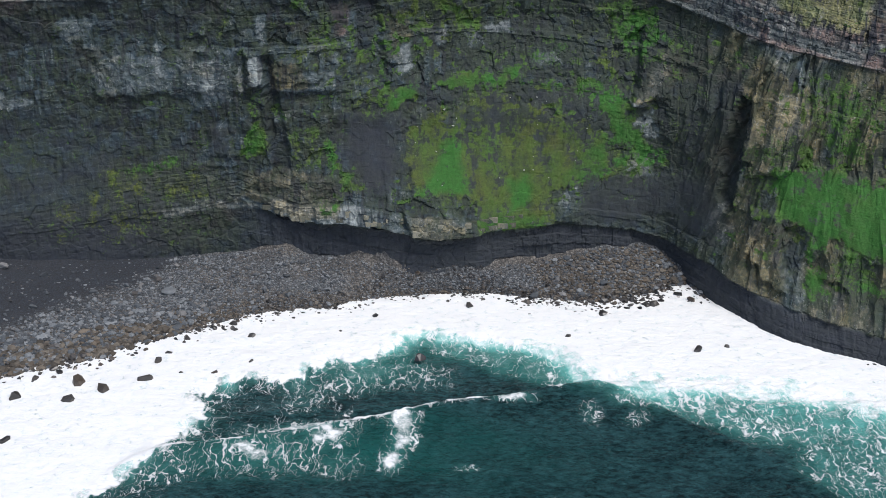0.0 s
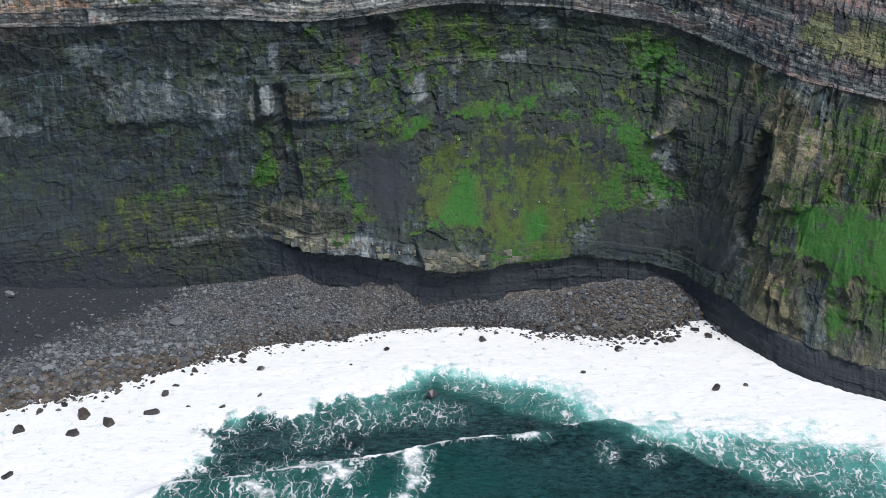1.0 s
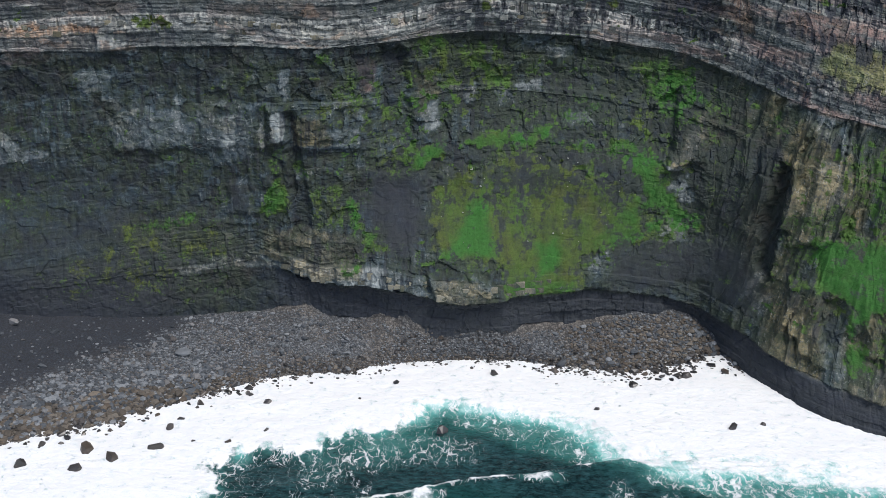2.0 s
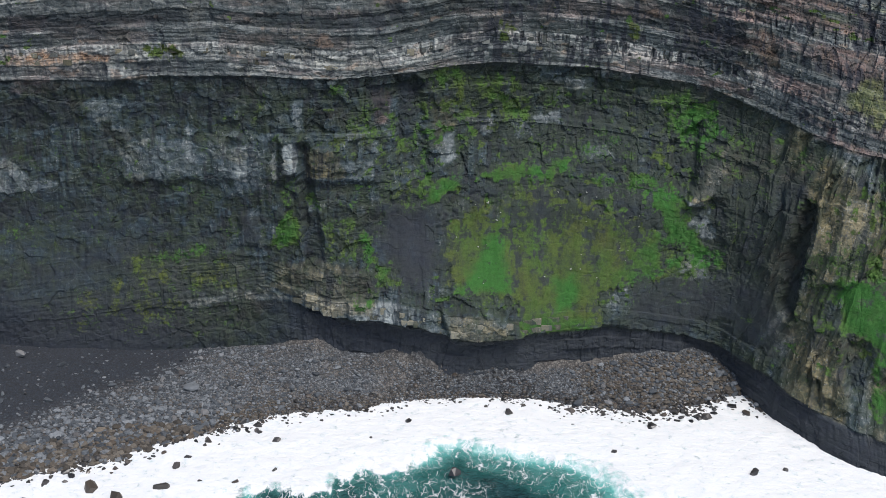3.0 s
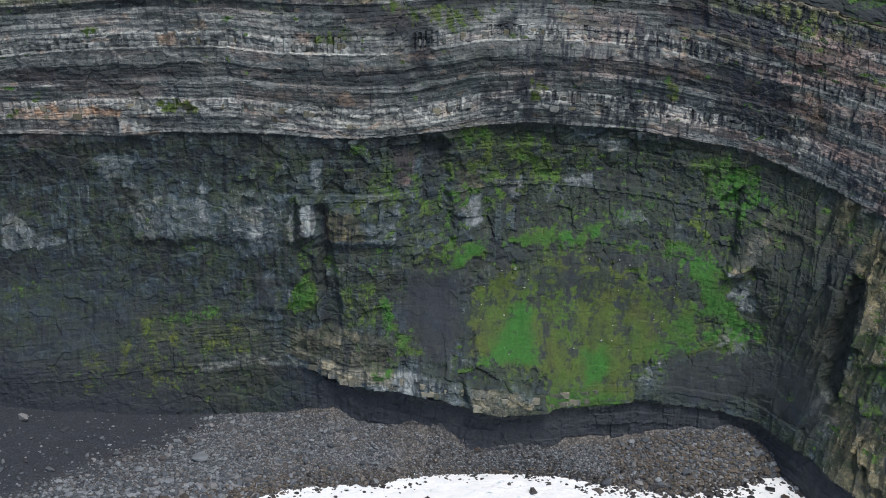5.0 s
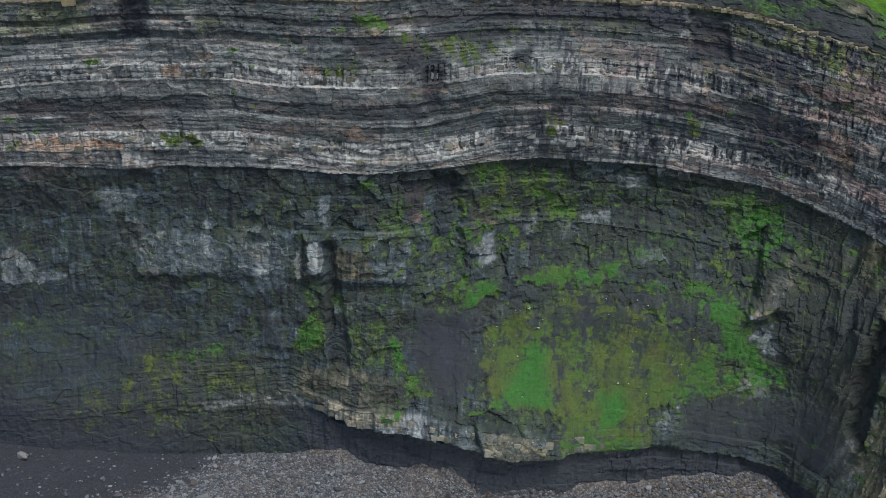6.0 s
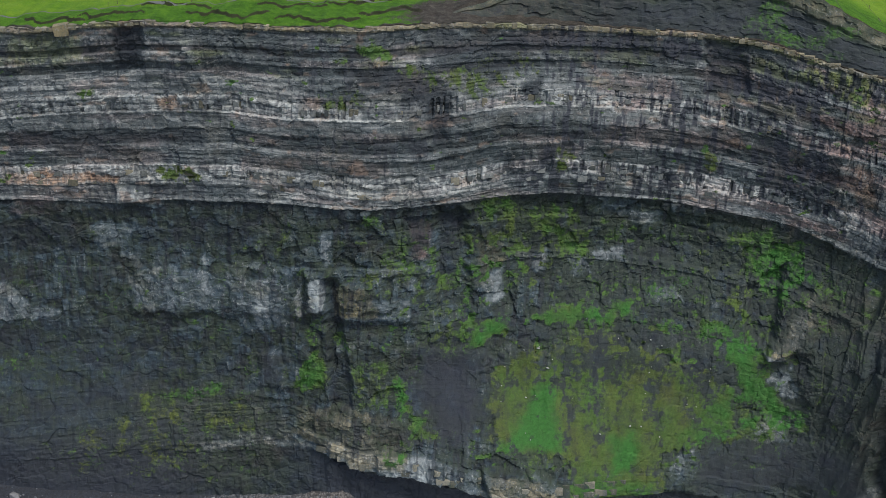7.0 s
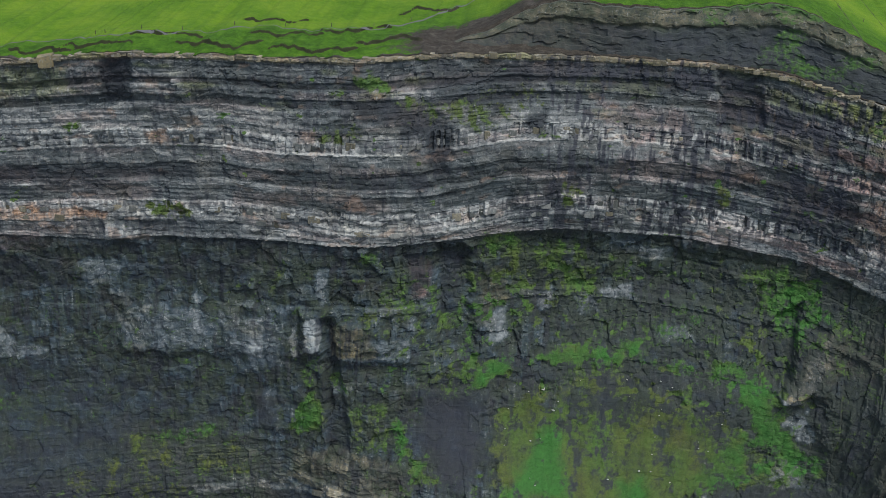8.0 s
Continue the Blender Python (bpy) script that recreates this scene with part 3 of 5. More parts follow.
def rock_material():
    n = Nodes("cliff_rock")
    rock, tint, cast = n.attr("rock"), n.attr("tint"), n.attr("cast")
    p = n.put("ShaderNodeNewGeometry").outputs["Position"]
    s = n.put("ShaderNodeSeparateXYZ", {"Vector": p})
    zs = n.math("MULTIPLY", tint[2], 200.0)

    def along(flat, tall):
        """Noise coordinates that follow the beds."""
        return n.put("ShaderNodeCombineXYZ", {"X": n.math("MULTIPLY", s.outputs[0], flat), "Y": n.math("MULTIPLY", s.outputs[1], flat), "Z": n.math("MULTIPLY", zs, tall)}).outputs[0]

    upper = n.ramp(tint[2], (0.63, 0.0), (0.65, 1.0))
    streak = n.noise(along(0.06, 1.1), 1.0, 6, 0.66)
    blotch = n.noise(along(0.42, 0.42), 1.0, 6, 0.66)
    grain = n.noise(p, 1.5, 4, 0.65)
    big = n.noise(p, 0.06, 3, 0.6)
    light = n.math("ADD", rock[0], n.math("MULTIPLY", n.math("SUBTRACT", blotch, 0.5), n.math("ADD", n.math("MULTIPLY", rock[0], 0.55), 0.20)))
    light = n.math("ADD", light, n.math("MULTIPLY", n.math("SUBTRACT", streak, 0.5), n.math("MULTIPLY", n.math("ADD", n.math("MULTIPLY", upper, 0.36), 0.10), n.math("SUBTRACT", 1.0, n.math("MULTIPLY", n.math("MULTIPLY", n.math("SUBTRACT", s.outputs[0], 75.0), 0.033, True), 0.6)))))
    light = n.math("ADD", light, n.math("MULTIPLY", n.math("SUBTRACT", grain, 0.5), n.math("ADD", n.math("MULTIPLY", rock[0], 0.5), 0.10)))
    light = n.math("ADD", light, n.math("MULTIPLY", n.math("SUBTRACT", big, 0.5), 0.12))
    stone = n.ramp(light, (0.0, (0.0085, 0.0100, 0.0115)), (0.06, (0.0200, 0.0235, 0.0270)), (0.14, (0.0335, 0.0380, 0.0420)), (0.28, (0.066, 0.072, 0.076)), (0.44, (0.128, 0.134, 0.134)), (0.62, (0.235, 0.237, 0.226)), (0.90, (0.42, 0.415, 0.39)))
    tone = n.noise(p, 0.10, 4, 0.6)
    # The lower wall's bluish haze is painted in as a cooler hue.
    hue = n.mix(upper, n.ramp(tone, (0.35, (0.65, 0.98, 1.14)), (0.52, (0.70, 1, 1.12)), (0.68, (0.78, 1.01, 1.0))), n.ramp(tone, (0.35, (0.85, 1.0, 0.98)), (0.52, (0.92, 1, 0.92)), (0.68, (1.02, 1.0, 0.84))))
    col = n.put("ShaderNodeMix", {0: n.ramp(light, (0.18, 1.0), (0.45, 0.30))}, data_type="RGBA", blend_type="MULTIPLY")
    n.link(stone, col.inputs[6])
    n.link(hue, col.inputs[7])
    col = col.outputs[2]

    def stain(amount, dark, bright, colour):
        return n.mix(n.math("MULTIPLY", amount, n.ramp(n.math("ADD", blotch, grain), (0.80, 0.35), (1.08, 1.0))), colour, n.mix(n.ramp(light, (0.05, 0.0), (0.6, 1.0)), dark, bright))

    col = stain(rock[2], (0.060, 0.050, 0.022), (0.30, 0.235, 0.105), col)
    col = stain(cast[0], (0.052, 0.030, 0.028), (0.30, 0.185, 0.155), col)
    col = stain(cast[1], (0.085, 0.045, 0.024), (0.33, 0.205, 0.125), col)
    col = stain(cast[2], (0.060, 0.075, 0.016), (0.24, 0.27, 0.075), col)
    moss = n.ramp(n.math("ADD", n.noise(p, 0.22, 6, 0.7), n.math("ADD", n.math("MULTIPLY", rock[1], 0.30), n.math("MULTIPLY", n.math("MULTIPLY", n.math("ADD", s.outputs[0], 40.0), 0.02, True), 0.08))), (0.44, 0.0), (0.66, 0.80))
    low = n.math("MULTIPLY", n.ramp(tint[2], (0.62, 1.0), (0.66, 0.15)), n.ramp(light, (0.25, 1.0), (0.5, 0.25)))
    col = n.mix(n.math("MULTIPLY", moss, low), col, n.mix(blotch, (0.013, 0.021, 0.014), (0.038, 0.053, 0.027)))
    # Wet rock and shale, and the shade painted into the hollows.
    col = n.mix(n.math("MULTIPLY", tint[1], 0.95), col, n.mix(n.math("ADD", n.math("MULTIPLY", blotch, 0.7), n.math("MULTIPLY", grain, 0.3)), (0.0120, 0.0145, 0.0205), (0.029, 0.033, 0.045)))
    fleck = n.ramp(n.noise(n.put("ShaderNodeMapping", {"Vector": p, "Scale": (0.95, 0.95, 0.60)}).outputs[0], 1.0, 4, 0.7), (0.59, 0.0), (0.66, 1.0))
    col = n.mix(n.math("MULTIPLY", n.math("MULTIPLY", fleck, n.ramp(rock[0], (0.10, 0.10), (0.5, 0.75))), n.math("SUBTRACT", 1.0, tint[1])), col, (0.33, 0.33, 0.31))
    leafy = n.noise(p, 0.8, 5, 0.65)
    leaf2 = n.noise(n.put("ShaderNodeMapping", {"Vector": p, "Scale": (0.26, 0.26, 0.14)}).outputs[0], 1.0, 5, 0.62)
    lush = n.math("ADD", tint[0], n.math("MULTIPLY", n.math("SUBTRACT", leaf2, 0.5), 0.9), True)
    dull = n.mix(n.ramp(n.math("ADD", leaf2, n.math("MULTIPLY", n.math("SUBTRACT", grain, 0.5), 0.5)), (0.34, 0.0), (0.58, 1.0)), n.mix(leafy, (0.018, 0.026, 0.014), (0.058, 0.070, 0.030)), n.mix(leafy, (0.035, 0.050, 0.011), (0.108, 0.125, 0.023)))
    green = n.mix(lush, dull, n.mix(leafy, (0.011, 0.050, 0.008), (0.042, 0.172, 0.022)))
    cover = n.ramp(n.math("ADD", rock[1], n.math("ADD", n.math("MULTIPLY", n.math("SUBTRACT", leafy, 0.5), 1.1), n.math("MULTIPLY", n.math("SUBTRACT", leaf2, 0.5), 0.7))), (0.38, 0.0), (0.66, 1.0))
    col = n.mix(cover, col, green)
    bump = n.math("ADD", n.math("MULTIPLY", streak, 0.5), n.math("ADD", n.math("MULTIPLY", blotch, 0.7), n.math("MULTIPLY", grain, 0.35)))
    return n.finish(col, 0.88, bump, 0.55, 0.6)


def grass_material():
    n = Nodes("meadow_grass")
    p = n.put("ShaderNodeTexCoord").outputs["Object"]
    soil = n.attr("soil")
    a, b, c = n.noise(p, 0.03, 4), n.noise(p, 0.35, 6, 0.7), n.noise(p, 2.2, 5, 0.75)
    mixed = n.math("ADD", n.math("MULTIPLY", a, 0.55), n.math("ADD", n.math("MULTIPLY", b, 0.35), n.math("MULTIPLY", c, 0.5)))
    mixed = n.math("SUBTRACT", mixed, 0.15)
    col = n.ramp(mixed, (0.36, (0.038, 0.092, 0.007)), (0.50, (0.080, 0.168, 0.011)), (0.66, (0.140, 0.225, 0.018)))
    col = n.mix(soil[1], col, n.ramp(n.math("ADD", n.math("MULTIPLY", n.noise(p, 0.22, 6, 0.75), 0.6), n.math("MULTIPLY", c, 0.4)), (0.36, (0.016, 0.050, 0.005)), (0.52, (0.052, 0.125, 0.010)), (0.66, (0.100, 0.195, 0.017))))
    earth = n.ramp(n.math("ADD", n.math("MULTIPLY", b, 0.6), n.math("MULTIPLY", c, 0.4)), (0.35, (0.020, 0.017, 0.013)), (0.5, (0.048, 0.042, 0.033)), (0.65, (0.10, 0.090, 0.074)))
    earth = n.mix(soil[2], earth, n.mix(b, (0.012, 0.015, 0.007), (0.040, 0.045, 0.020)))
    bare = n.ramp(n.math("ADD", soil[0], n.math("MULTIPLY", n.math("SUBTRACT", b, 0.5), 0.8)), (0.45, 0.0), (0.6, 1.0))
    col = n.mix(bare, col, earth)
    n.bsdf.inputs["Specular IOR Level"].default_value = 0.12
    return n.finish(col, 0.95, n.math("ADD", c, b), 0.8, 0.6)


def tuft_material(name, dark, bright):
    n = Nodes(name)
    r = n.put("ShaderNodeNewGeometry").outputs["Random Per Island"]
    p = n.put("ShaderNodeTexCoord").outputs["Object"]
    return n.finish(n.mix(n.math("ADD", n.math("MULTIPLY", r, 0.6), n.math("MULTIPLY", n.noise(p, 0.12, 3), 0.5)), dark, bright), 0.85)


def stone_material(name, dark, mid, pale, wet=False):
    n = Nodes(name)
    r = n.put("ShaderNodeObjectInfo").outputs["Random"]
    i = n.put("ShaderNodeNewGeometry").outputs["Random Per Island"]
    p = n.put("ShaderNodeTexCoord").outputs["Object"]
    g = n.noise(p, 1.6, 5, 0.65)
    f = n.math("ADD", n.math("MULTIPLY", n.math("FRACT", n.math("ADD", r, i)), 0.6), n.math("MULTIPLY", g, 0.5))
    col = n.ramp(f, (0.15, dark), (0.55, mid), (0.95, pale))
    warm = n.math("FRACT", n.math("MULTIPLY", n.math("ADD", r, i), 7.31))
    col = n.mix(n.ramp(warm, (0.82, 0.0), (0.90, 0.22)), col, (0.15, 0.105, 0.068))
    return n.finish(col, 0.35 if wet else 0.85, g, 0.5, 0.15)


def shingle_material():
    n = Nodes("beach_shingle")
    p = n.put("ShaderNodeTexCoord").outputs["Object"]
    v = n.put("ShaderNodeTexVoronoi", {"Vector": p, "Scale": 1.1, "Randomness": 1.0})
    w = n.put("ShaderNodeTexVoronoi", {"Vector": p, "Scale": 2.6, "Randomness": 1.0})
    zone = n.attr("zone")
    s = n.put("ShaderNodeSeparateColor", {"Color": v.outputs["Color"]}).outputs[0]
    t = n.put("ShaderNodeSeparateColor", {"Color": w.outputs["Color"]}).outputs[1]
    col = n.ramp(n.math("ADD", n.math("MULTIPLY", s, 0.5), n.math("MULTIPLY", t, 0.5)), (0.1, (0.022, 0.023, 0.025)), (0.5, (0.064, 0.069, 0.074)), (0.9, (0.17, 0.175, 0.175)))
    col = n.mix(n.math("MULTIPLY", zone[1], 0.35), col, n.mix(s, (0.06, 0.043, 0.026), (0.16, 0.115, 0.07)))
    col = n.mix(zone[0], col, n.mix(t, (0.009, 0.012, 0.018), (0.020, 0.026, 0.036)))
    # Shade in the gaps between cobbles, painted near-black towards the cell edges.
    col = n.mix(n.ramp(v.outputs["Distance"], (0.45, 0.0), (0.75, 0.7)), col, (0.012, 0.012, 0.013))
    froth = n.math("ADD", zone[2], n.math("MULTIPLY", n.math("SUBTRACT", n.noise(n.coords(0.45, 0.9, 0.5), 1.0, 6, 0.72), 0.5), 1.7))
    col = n.mix(n.math("MULTIPLY", n.ramp(froth, (0.55, 0.0), (0.72, 1.0)), n.ramp(zone[2], (0.05, 0.0), (0.2, 1.0))), col, (0.62, 0.65, 0.65))
    return n.finish(col, 0.8, n.math("SUBTRACT", 1.0, v.outputs["Distance"]), 0.8, 0.4)


def sea_material():
    n = Nodes("sea_water")
    p = n.put("ShaderNodeTexCoord").outputs["Object"]
    foam = n.attr("foam")
    fine = n.noise(p, 1.1, 5, 0.7)
    soft = n.noise(p, 0.30, 6, 0.65)
    warp = n.put("ShaderNodeVectorMath", {0: n.put("ShaderNodeTexNoise", {"Vector": p, "Scale": 0.16, "Detail": 3, "Roughness": 0.55}).outputs["Color"], 1: (7.0, 5.0, 0.0)}, operation="MULTIPLY").outputs[0]
    bent = n.put("ShaderNodeVectorMath", {0: n.coords(1.0, 0.42, 0.0), 1: warp}, operation="ADD").outputs[0]

    def threads(scale, width):
        """Fine winding threads of foam, wider where there is more of it."""
        ridge = n.math("ABSOLUTE", n.math("SUBTRACT", n.noise(bent, scale, 2, 0.5), 0.5))
        wide = n.math("MULTIPLY", n.math("ADD", n.math("MULTIPLY", foam[0], width), 0.003), n.ramp(n.math("ADD", n.math("MULTIPLY", soft, 0.6), n.math("MULTIPLY", fine, 0.4)), (0.36, 0.15), (0.66, 1.9)))
        return n.math("SUBTRACT", 1.0, n.math("DIVIDE", ridge, wide), True)

    lace = n.math("MAXIMUM", threads(0.15, 0.030), n.math("MULTIPLY", threads(0.36, 0.028), 0.85))
    some = n.ramp(foam[0], (0.03, 0.0), (0.16, 1.0))
    cover = n.math("MULTIPLY", n.ramp(lace, (0.05, 0.0), (0.75, 0.92)), some)
    thick = n.math("ADD", foam[0], n.math("MULTIPLY", n.math("SUBTRACT", n.math("ADD", n.math("MULTIPLY", soft, 0.6), n.math("MULTIPLY", fine, 0.5)), 0.55), 0.9))
    cover = n.math("MAXIMUM", cover, n.ramp(thick, (0.70, 0.0), (0.92, 1.0)))
    # Deep water; the light and dark of its ripples is painted in by noise.
    deep_ripple = n.mix(n.ramp(n.math("ADD", n.math("MULTIPLY", n.noise(n.coords(0.26, 0.50, 1), 1.0, 7, 0.74), 0.75), n.math("MULTIPLY", n.noise(p, 0.05, 3), 0.25)), (0.40, 0.0), (0.64, 1.0)), (0.0034, 0.020, 0.024), (0.046, 0.132, 0.140))
    water = n.mix(foam[1], deep_ripple, (0.013, 0.128, 0.112))
    milk = n.math("MULTIPLY", foam[2], n.ramp(n.math("ADD", n.math("MULTIPLY", soft, 0.6), n.math("MULTIPLY", n.noise(bent, 0.5, 3, 0.6), 0.4)), (0.32, 0.62), (0.62, 1.1)))
    water = n.mix(n.ramp(milk, (0.0, 0.0), (0.55, 1.0)), water, (0.105, 0.36, 0.32))
    water = n.mix(n.ramp(milk, (0.55, 0.0), (1.0, 0.95)), water, (0.54, 0.66, 0.645))
    white = n.mix(n.ramp(soft, (0.28, 0.0), (0.50, 1.0)), (0.62, 0.655, 0.66), (0.70, 0.70, 0.69))
    col = n.mix(cover, water, white)
    n.bsdf.inputs["Specular IOR Level"].default_value = 0.30
    froth = n.math("MAXIMUM", cover, n.ramp(foam[2], (0.15, 0.0), (0.75, 0.95)))
    rough = n.ramp(froth, (0.0, 0.10), (1.0, 0.95))
    rip = n.math("ADD", n.noise(n.coords(0.30, 0.55, 1), 1.0, 7, 0.68), n.math("ADD", n.math("MULTIPLY", fine, 0.2), n.math("MULTIPLY", n.noise(n.coords(0.55, 1.1, 1), 1.0, 4, 0.6), 0.35)))
    rip = n.math("MULTIPLY", n.math("SUBTRACT", rip, 0.78), n.ramp(froth, (0.0, 1.0), (1.0, 0.08)))
    return n.finish(col, rough, rip, 1.0, 5.0)


ROCK, GRASS, SHINGLE, SEA = rock_material(), grass_material(), shingle_material(), sea_material()
TUFT = tuft_material("lush_grass", (0.026, 0.090, 0.013), (0.060, 0.200, 0.026))
STONE = stone_material("beach_stone", (0.021, 0.025, 0.030), (0.068, 0.076, 0.084), (0.215, 0.226, 0.234))
WET = stone_material("wet_boulder", (0.012, 0.012, 0.013), (0.028, 0.026, 0.025), (0.07, 0.062, 0.056), True)


# ---- mesh helpers ----


def mesh_from(name, verts, faces, material, attrs=None, smooth=False):
    """A mesh from arrays; faces all of one size; attrs are colours on the points."""
    verts, faces = np.asarray(verts, np.float32), np.asarray(faces, np.int32)
    me = bpy.data.meshes.new(name)
    me.vertices.add(len(verts))
    me.vertices.foreach_set("co", verts.ravel())
    k = faces.shape[1]
    me.loops.add(faces.size)
    me.loops.foreach_set("vertex_index", faces.ravel())
    me.polygons.add(len(faces))
    me.polygons.foreach_set("loop_start", np.arange(0, faces.size, k, dtype=np.int32))
    me.polygons.foreach_set("use_smooth", np.full(len(faces), smooth))
    for key, val in (attrs or {}).items():
        rgba = np.ones((len(verts), 4), np.float32)
        rgba[:, :3] = np.clip(val, 0, 1)
        me.attributes.new(key, "FLOAT_COLOR", "POINT").data.foreach_set("color", rgba.ravel())
    me.materials.append(material)
    me.update(calc_edges=True)
    me.validate()
    return me


def quads(rows, cols, flip=False):
    i = np.arange(rows * cols).reshape(rows, cols)
    q = np.stack([i[:-1, :-1], i[:-1, 1:], i[1:, 1:], i[1:, :-1]], -1).reshape(-1, 4)
    return q[:, ::-1] if flip else q


def sheet(name, x, y, z, material, attrs=None, smooth=False, flip=False):
    """A grid object from three arrays of the same shape."""
    v = np.stack([x, y, z], -1).reshape(-1, 3)
    a = {k: np.stack(c, -1).reshape(-1, 3) for k, c in (attrs or {}).items()}
    return new(name, mesh_from(name, v, quads(*x.shape, flip), material, a, smooth))


def part(name, bm, material, parent, label=""):
    me = bpy.data.meshes.new(name)
    bm.to_mesh(me)
    bm.free()
    me.materials.append(material)
    ob = new(name, me)
    ob.parent = parent
    return tagged(ob, label)


def boulder_mesh(name, seed, material, flat=0.75):
    """An angular stone, about one metre across: the hull of scattered points."""
    rnd = random.Random(seed)
    bm = bmesh.new()
    for _ in range(16):
        v = Vector((rnd.gauss(0, 1), rnd.gauss(0, 1), rnd.gauss(0, 1))).normalized()
        m = max(abs(v.x), abs(v.y), abs(v.z))
        v = v * (0.55 + 0.45 / m) * rnd.uniform(0.40, 0.52)
        bm.verts.new((v.x * 1.15, v.y * rnd.uniform(0.8, 0.95), v.z * flat))
    hull = bmesh.ops.convex_hull(bm, input=bm.verts)
    bmesh.ops.delete(bm, geom=[g for g in hull["geom_interior"] if isinstance(g, bmesh.types.BMVert)], context="VERTS")
    bmesh.ops.recalc_face_normals(bm, faces=bm.faces)
    me = bpy.data.meshes.new(name)
    bm.to_mesh(me)
    bm.free()
    me.materials.append(material)
    return me


def block_mesh(name, seed, pale, height, rust=0.1):
    """A rough rectangular block, one metre each way, its edges broken, of the bed at that height."""
    rnd = random.Random(seed)
    bm = bmesh.new()
    for sx in (-1, 1):
        for sy in (-1, 1):
            for sz in (-1, 1):
                c = [sx * 0.5 + rnd.uniform(-0.07, 0.07), sy * 0.5 + rnd.uniform(-0.05, 0.05), sz * 0.5 + rnd.uniform(-0.06, 0.06)]
                for k in range(3):
                    q = list(c)
                    q[k] -= (sx, sy, sz)[k] * rnd.uniform(0.05, 0.18)
                    bm.verts.new(q)
    hull = bmesh.ops.convex_hull(bm, input=bm.verts)
    bmesh.ops.delete(bm, geom=[g for g in hull["geom_interior"] if isinstance(g, bmesh.types.BMVert)], context="VERTS")
    bmesh.ops.recalc_face_normals(bm, faces=bm.faces)
    me = bpy.data.meshes.new(name)
    bm.to_mesh(me)
    bm.free()
    for key, val in (("rock", (pale, 0.0, rust)), ("tint", (0.3, 0.0, height / 200)), ("cast", (0.0, 0.0, 0.0))):
        me.attributes.new(key, "FLOAT_COLOR", "POINT").data.foreach_set("color", [*val, 1.0] * len(me.vertices))
    me.materials.append(ROCK)
    return me


# ---- the cliff ----


def masks(x, z):
    """Colour masks of the face: pale, green, ochre / lush, wet and painted shade, bed height / red, orange, lichen."""
    zs = bed_z(x, z)
    warp = zs + 0.40 * fbm(x / 23, zs / 9, 3, 41)
    up = step(126.5, 129.5, zs)
    head = step(104, 122, x) * (1 - up)
    foot = 1 - step(27.5, 30.5, warp)
    west = step(-90, -130, x) * (1 - step(62, 95, z))
    (ha, pa, ea), (hb, pb, eb), (hc, pc, ec) = broken(x, z)
    course, edge = block_offset(x, warp, 5.5, 2.0, 13)
    lay = np.floor(warp / 0.75 + 0.4 * fbm(x / 30, zs / 20, 2, 3))
    line = hashed(lay, np.floor(x / 17 + hashed(lay, lay, 2) * 5), 5)
    east = step(70, 105, x)
    bed = bed_value(warp, 2)
    bed = bed * (0.90 + 0.36 * up - 0.18 * (1 - up) * step(-40, 0, x)) + up * 0.45 * east * (0.24 - bed)
    pale = bed * (0.78 + 0.45 * vn(x / 11, zs / 5, 9) + 0.75 * fbm(x / 34, zs / 9, 4, 47) - 0.25 * west - 0.05 * east)
    pale = pale + up * ((0.05 + 0.17 * bed_value(warp, 4)) * (course - 0.5 + 0.5 * (hc - 0.5)) + 0.15 * bed_value(warp, 3) * (line - 0.5) + 0.08 * (hb - 0.5)) + (1 - up) * (1 - foot) * (0.10 * (ha - 0.5) + 0.20 * (hb ** 2 - 0.40) + 0.12 * (hc ** 2 - 0.36)) * (1 - 0.5 * west)
    upright = fbm((x - 0.2 * z * head) / 1.1, z / 9, 3, 263)
    pale = pale + (1 - up) * (1 - foot) * (0.15 * step(0.22, 0.50, upright) * step(0.45, 0.7, vn(x / 7, z / 7, 265)) - 0.14 * step(-0.12, -0.40, upright)) * (1 - 0.7 * west)
    pale = pale * np.where((zs < 40) & (zs > 29), 0.42 + 0.58 * np.exp(-((x + 25) / 66) ** 4), 1.0)
    pale = pale + head * (1 - foot) * (0.05 + 0.20 * vn((x - 0.28 * z) / 2.6, z / 16, 15))
    pale = pale + up * 0.018
    # Shade of the hollows, put into the colour, together with dark stains.
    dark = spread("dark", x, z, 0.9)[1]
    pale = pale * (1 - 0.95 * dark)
    m, s = spread("pale", x, z)
    pale = pale + m * (s * (1 - 0.12 * head) * (0.55 + 0.30 * hb + 0.25 * hc + 0.35 * vn(x / 1.6, z / 3.0, 49)) - pale) * 0.95
    # dark weeping joints in the strong beds
    drip = up * step(0.16, 0.32, fbm(x / 1.2, z / 6, 3, 273) + 0.75 * fbm(x / 22, zs / 11, 3, 275) - 0.14 + 0.06 * east + 0.22 * bed_value(warp, 4) * vn(x / 15, zs / 6, 277))
    slit = up * step(0.16, 0.28, fbm(x / 0.8, z / 3.2, 2, 279) + 0.25 * fbm(x / 14, zs / 6, 3, 281)) * step(0.35, 0.9, bed_value(warp, 4))
    drip = np.maximum(drip, 1.25 * slit)
    green, lush = spread("grass", x, z, 1.5)
    faint, hint = spread("thin_grass", x, z, 1.4)
    lush, green = np.where(faint * 0.6 > green, hint, lush), np.maximum(green, 0.60 * faint)
    green = np.maximum(green, spread("moss", x, z, 2.0)[1] * (0.6 + 0.8 * vn(x / 5, z / 4, 259)))
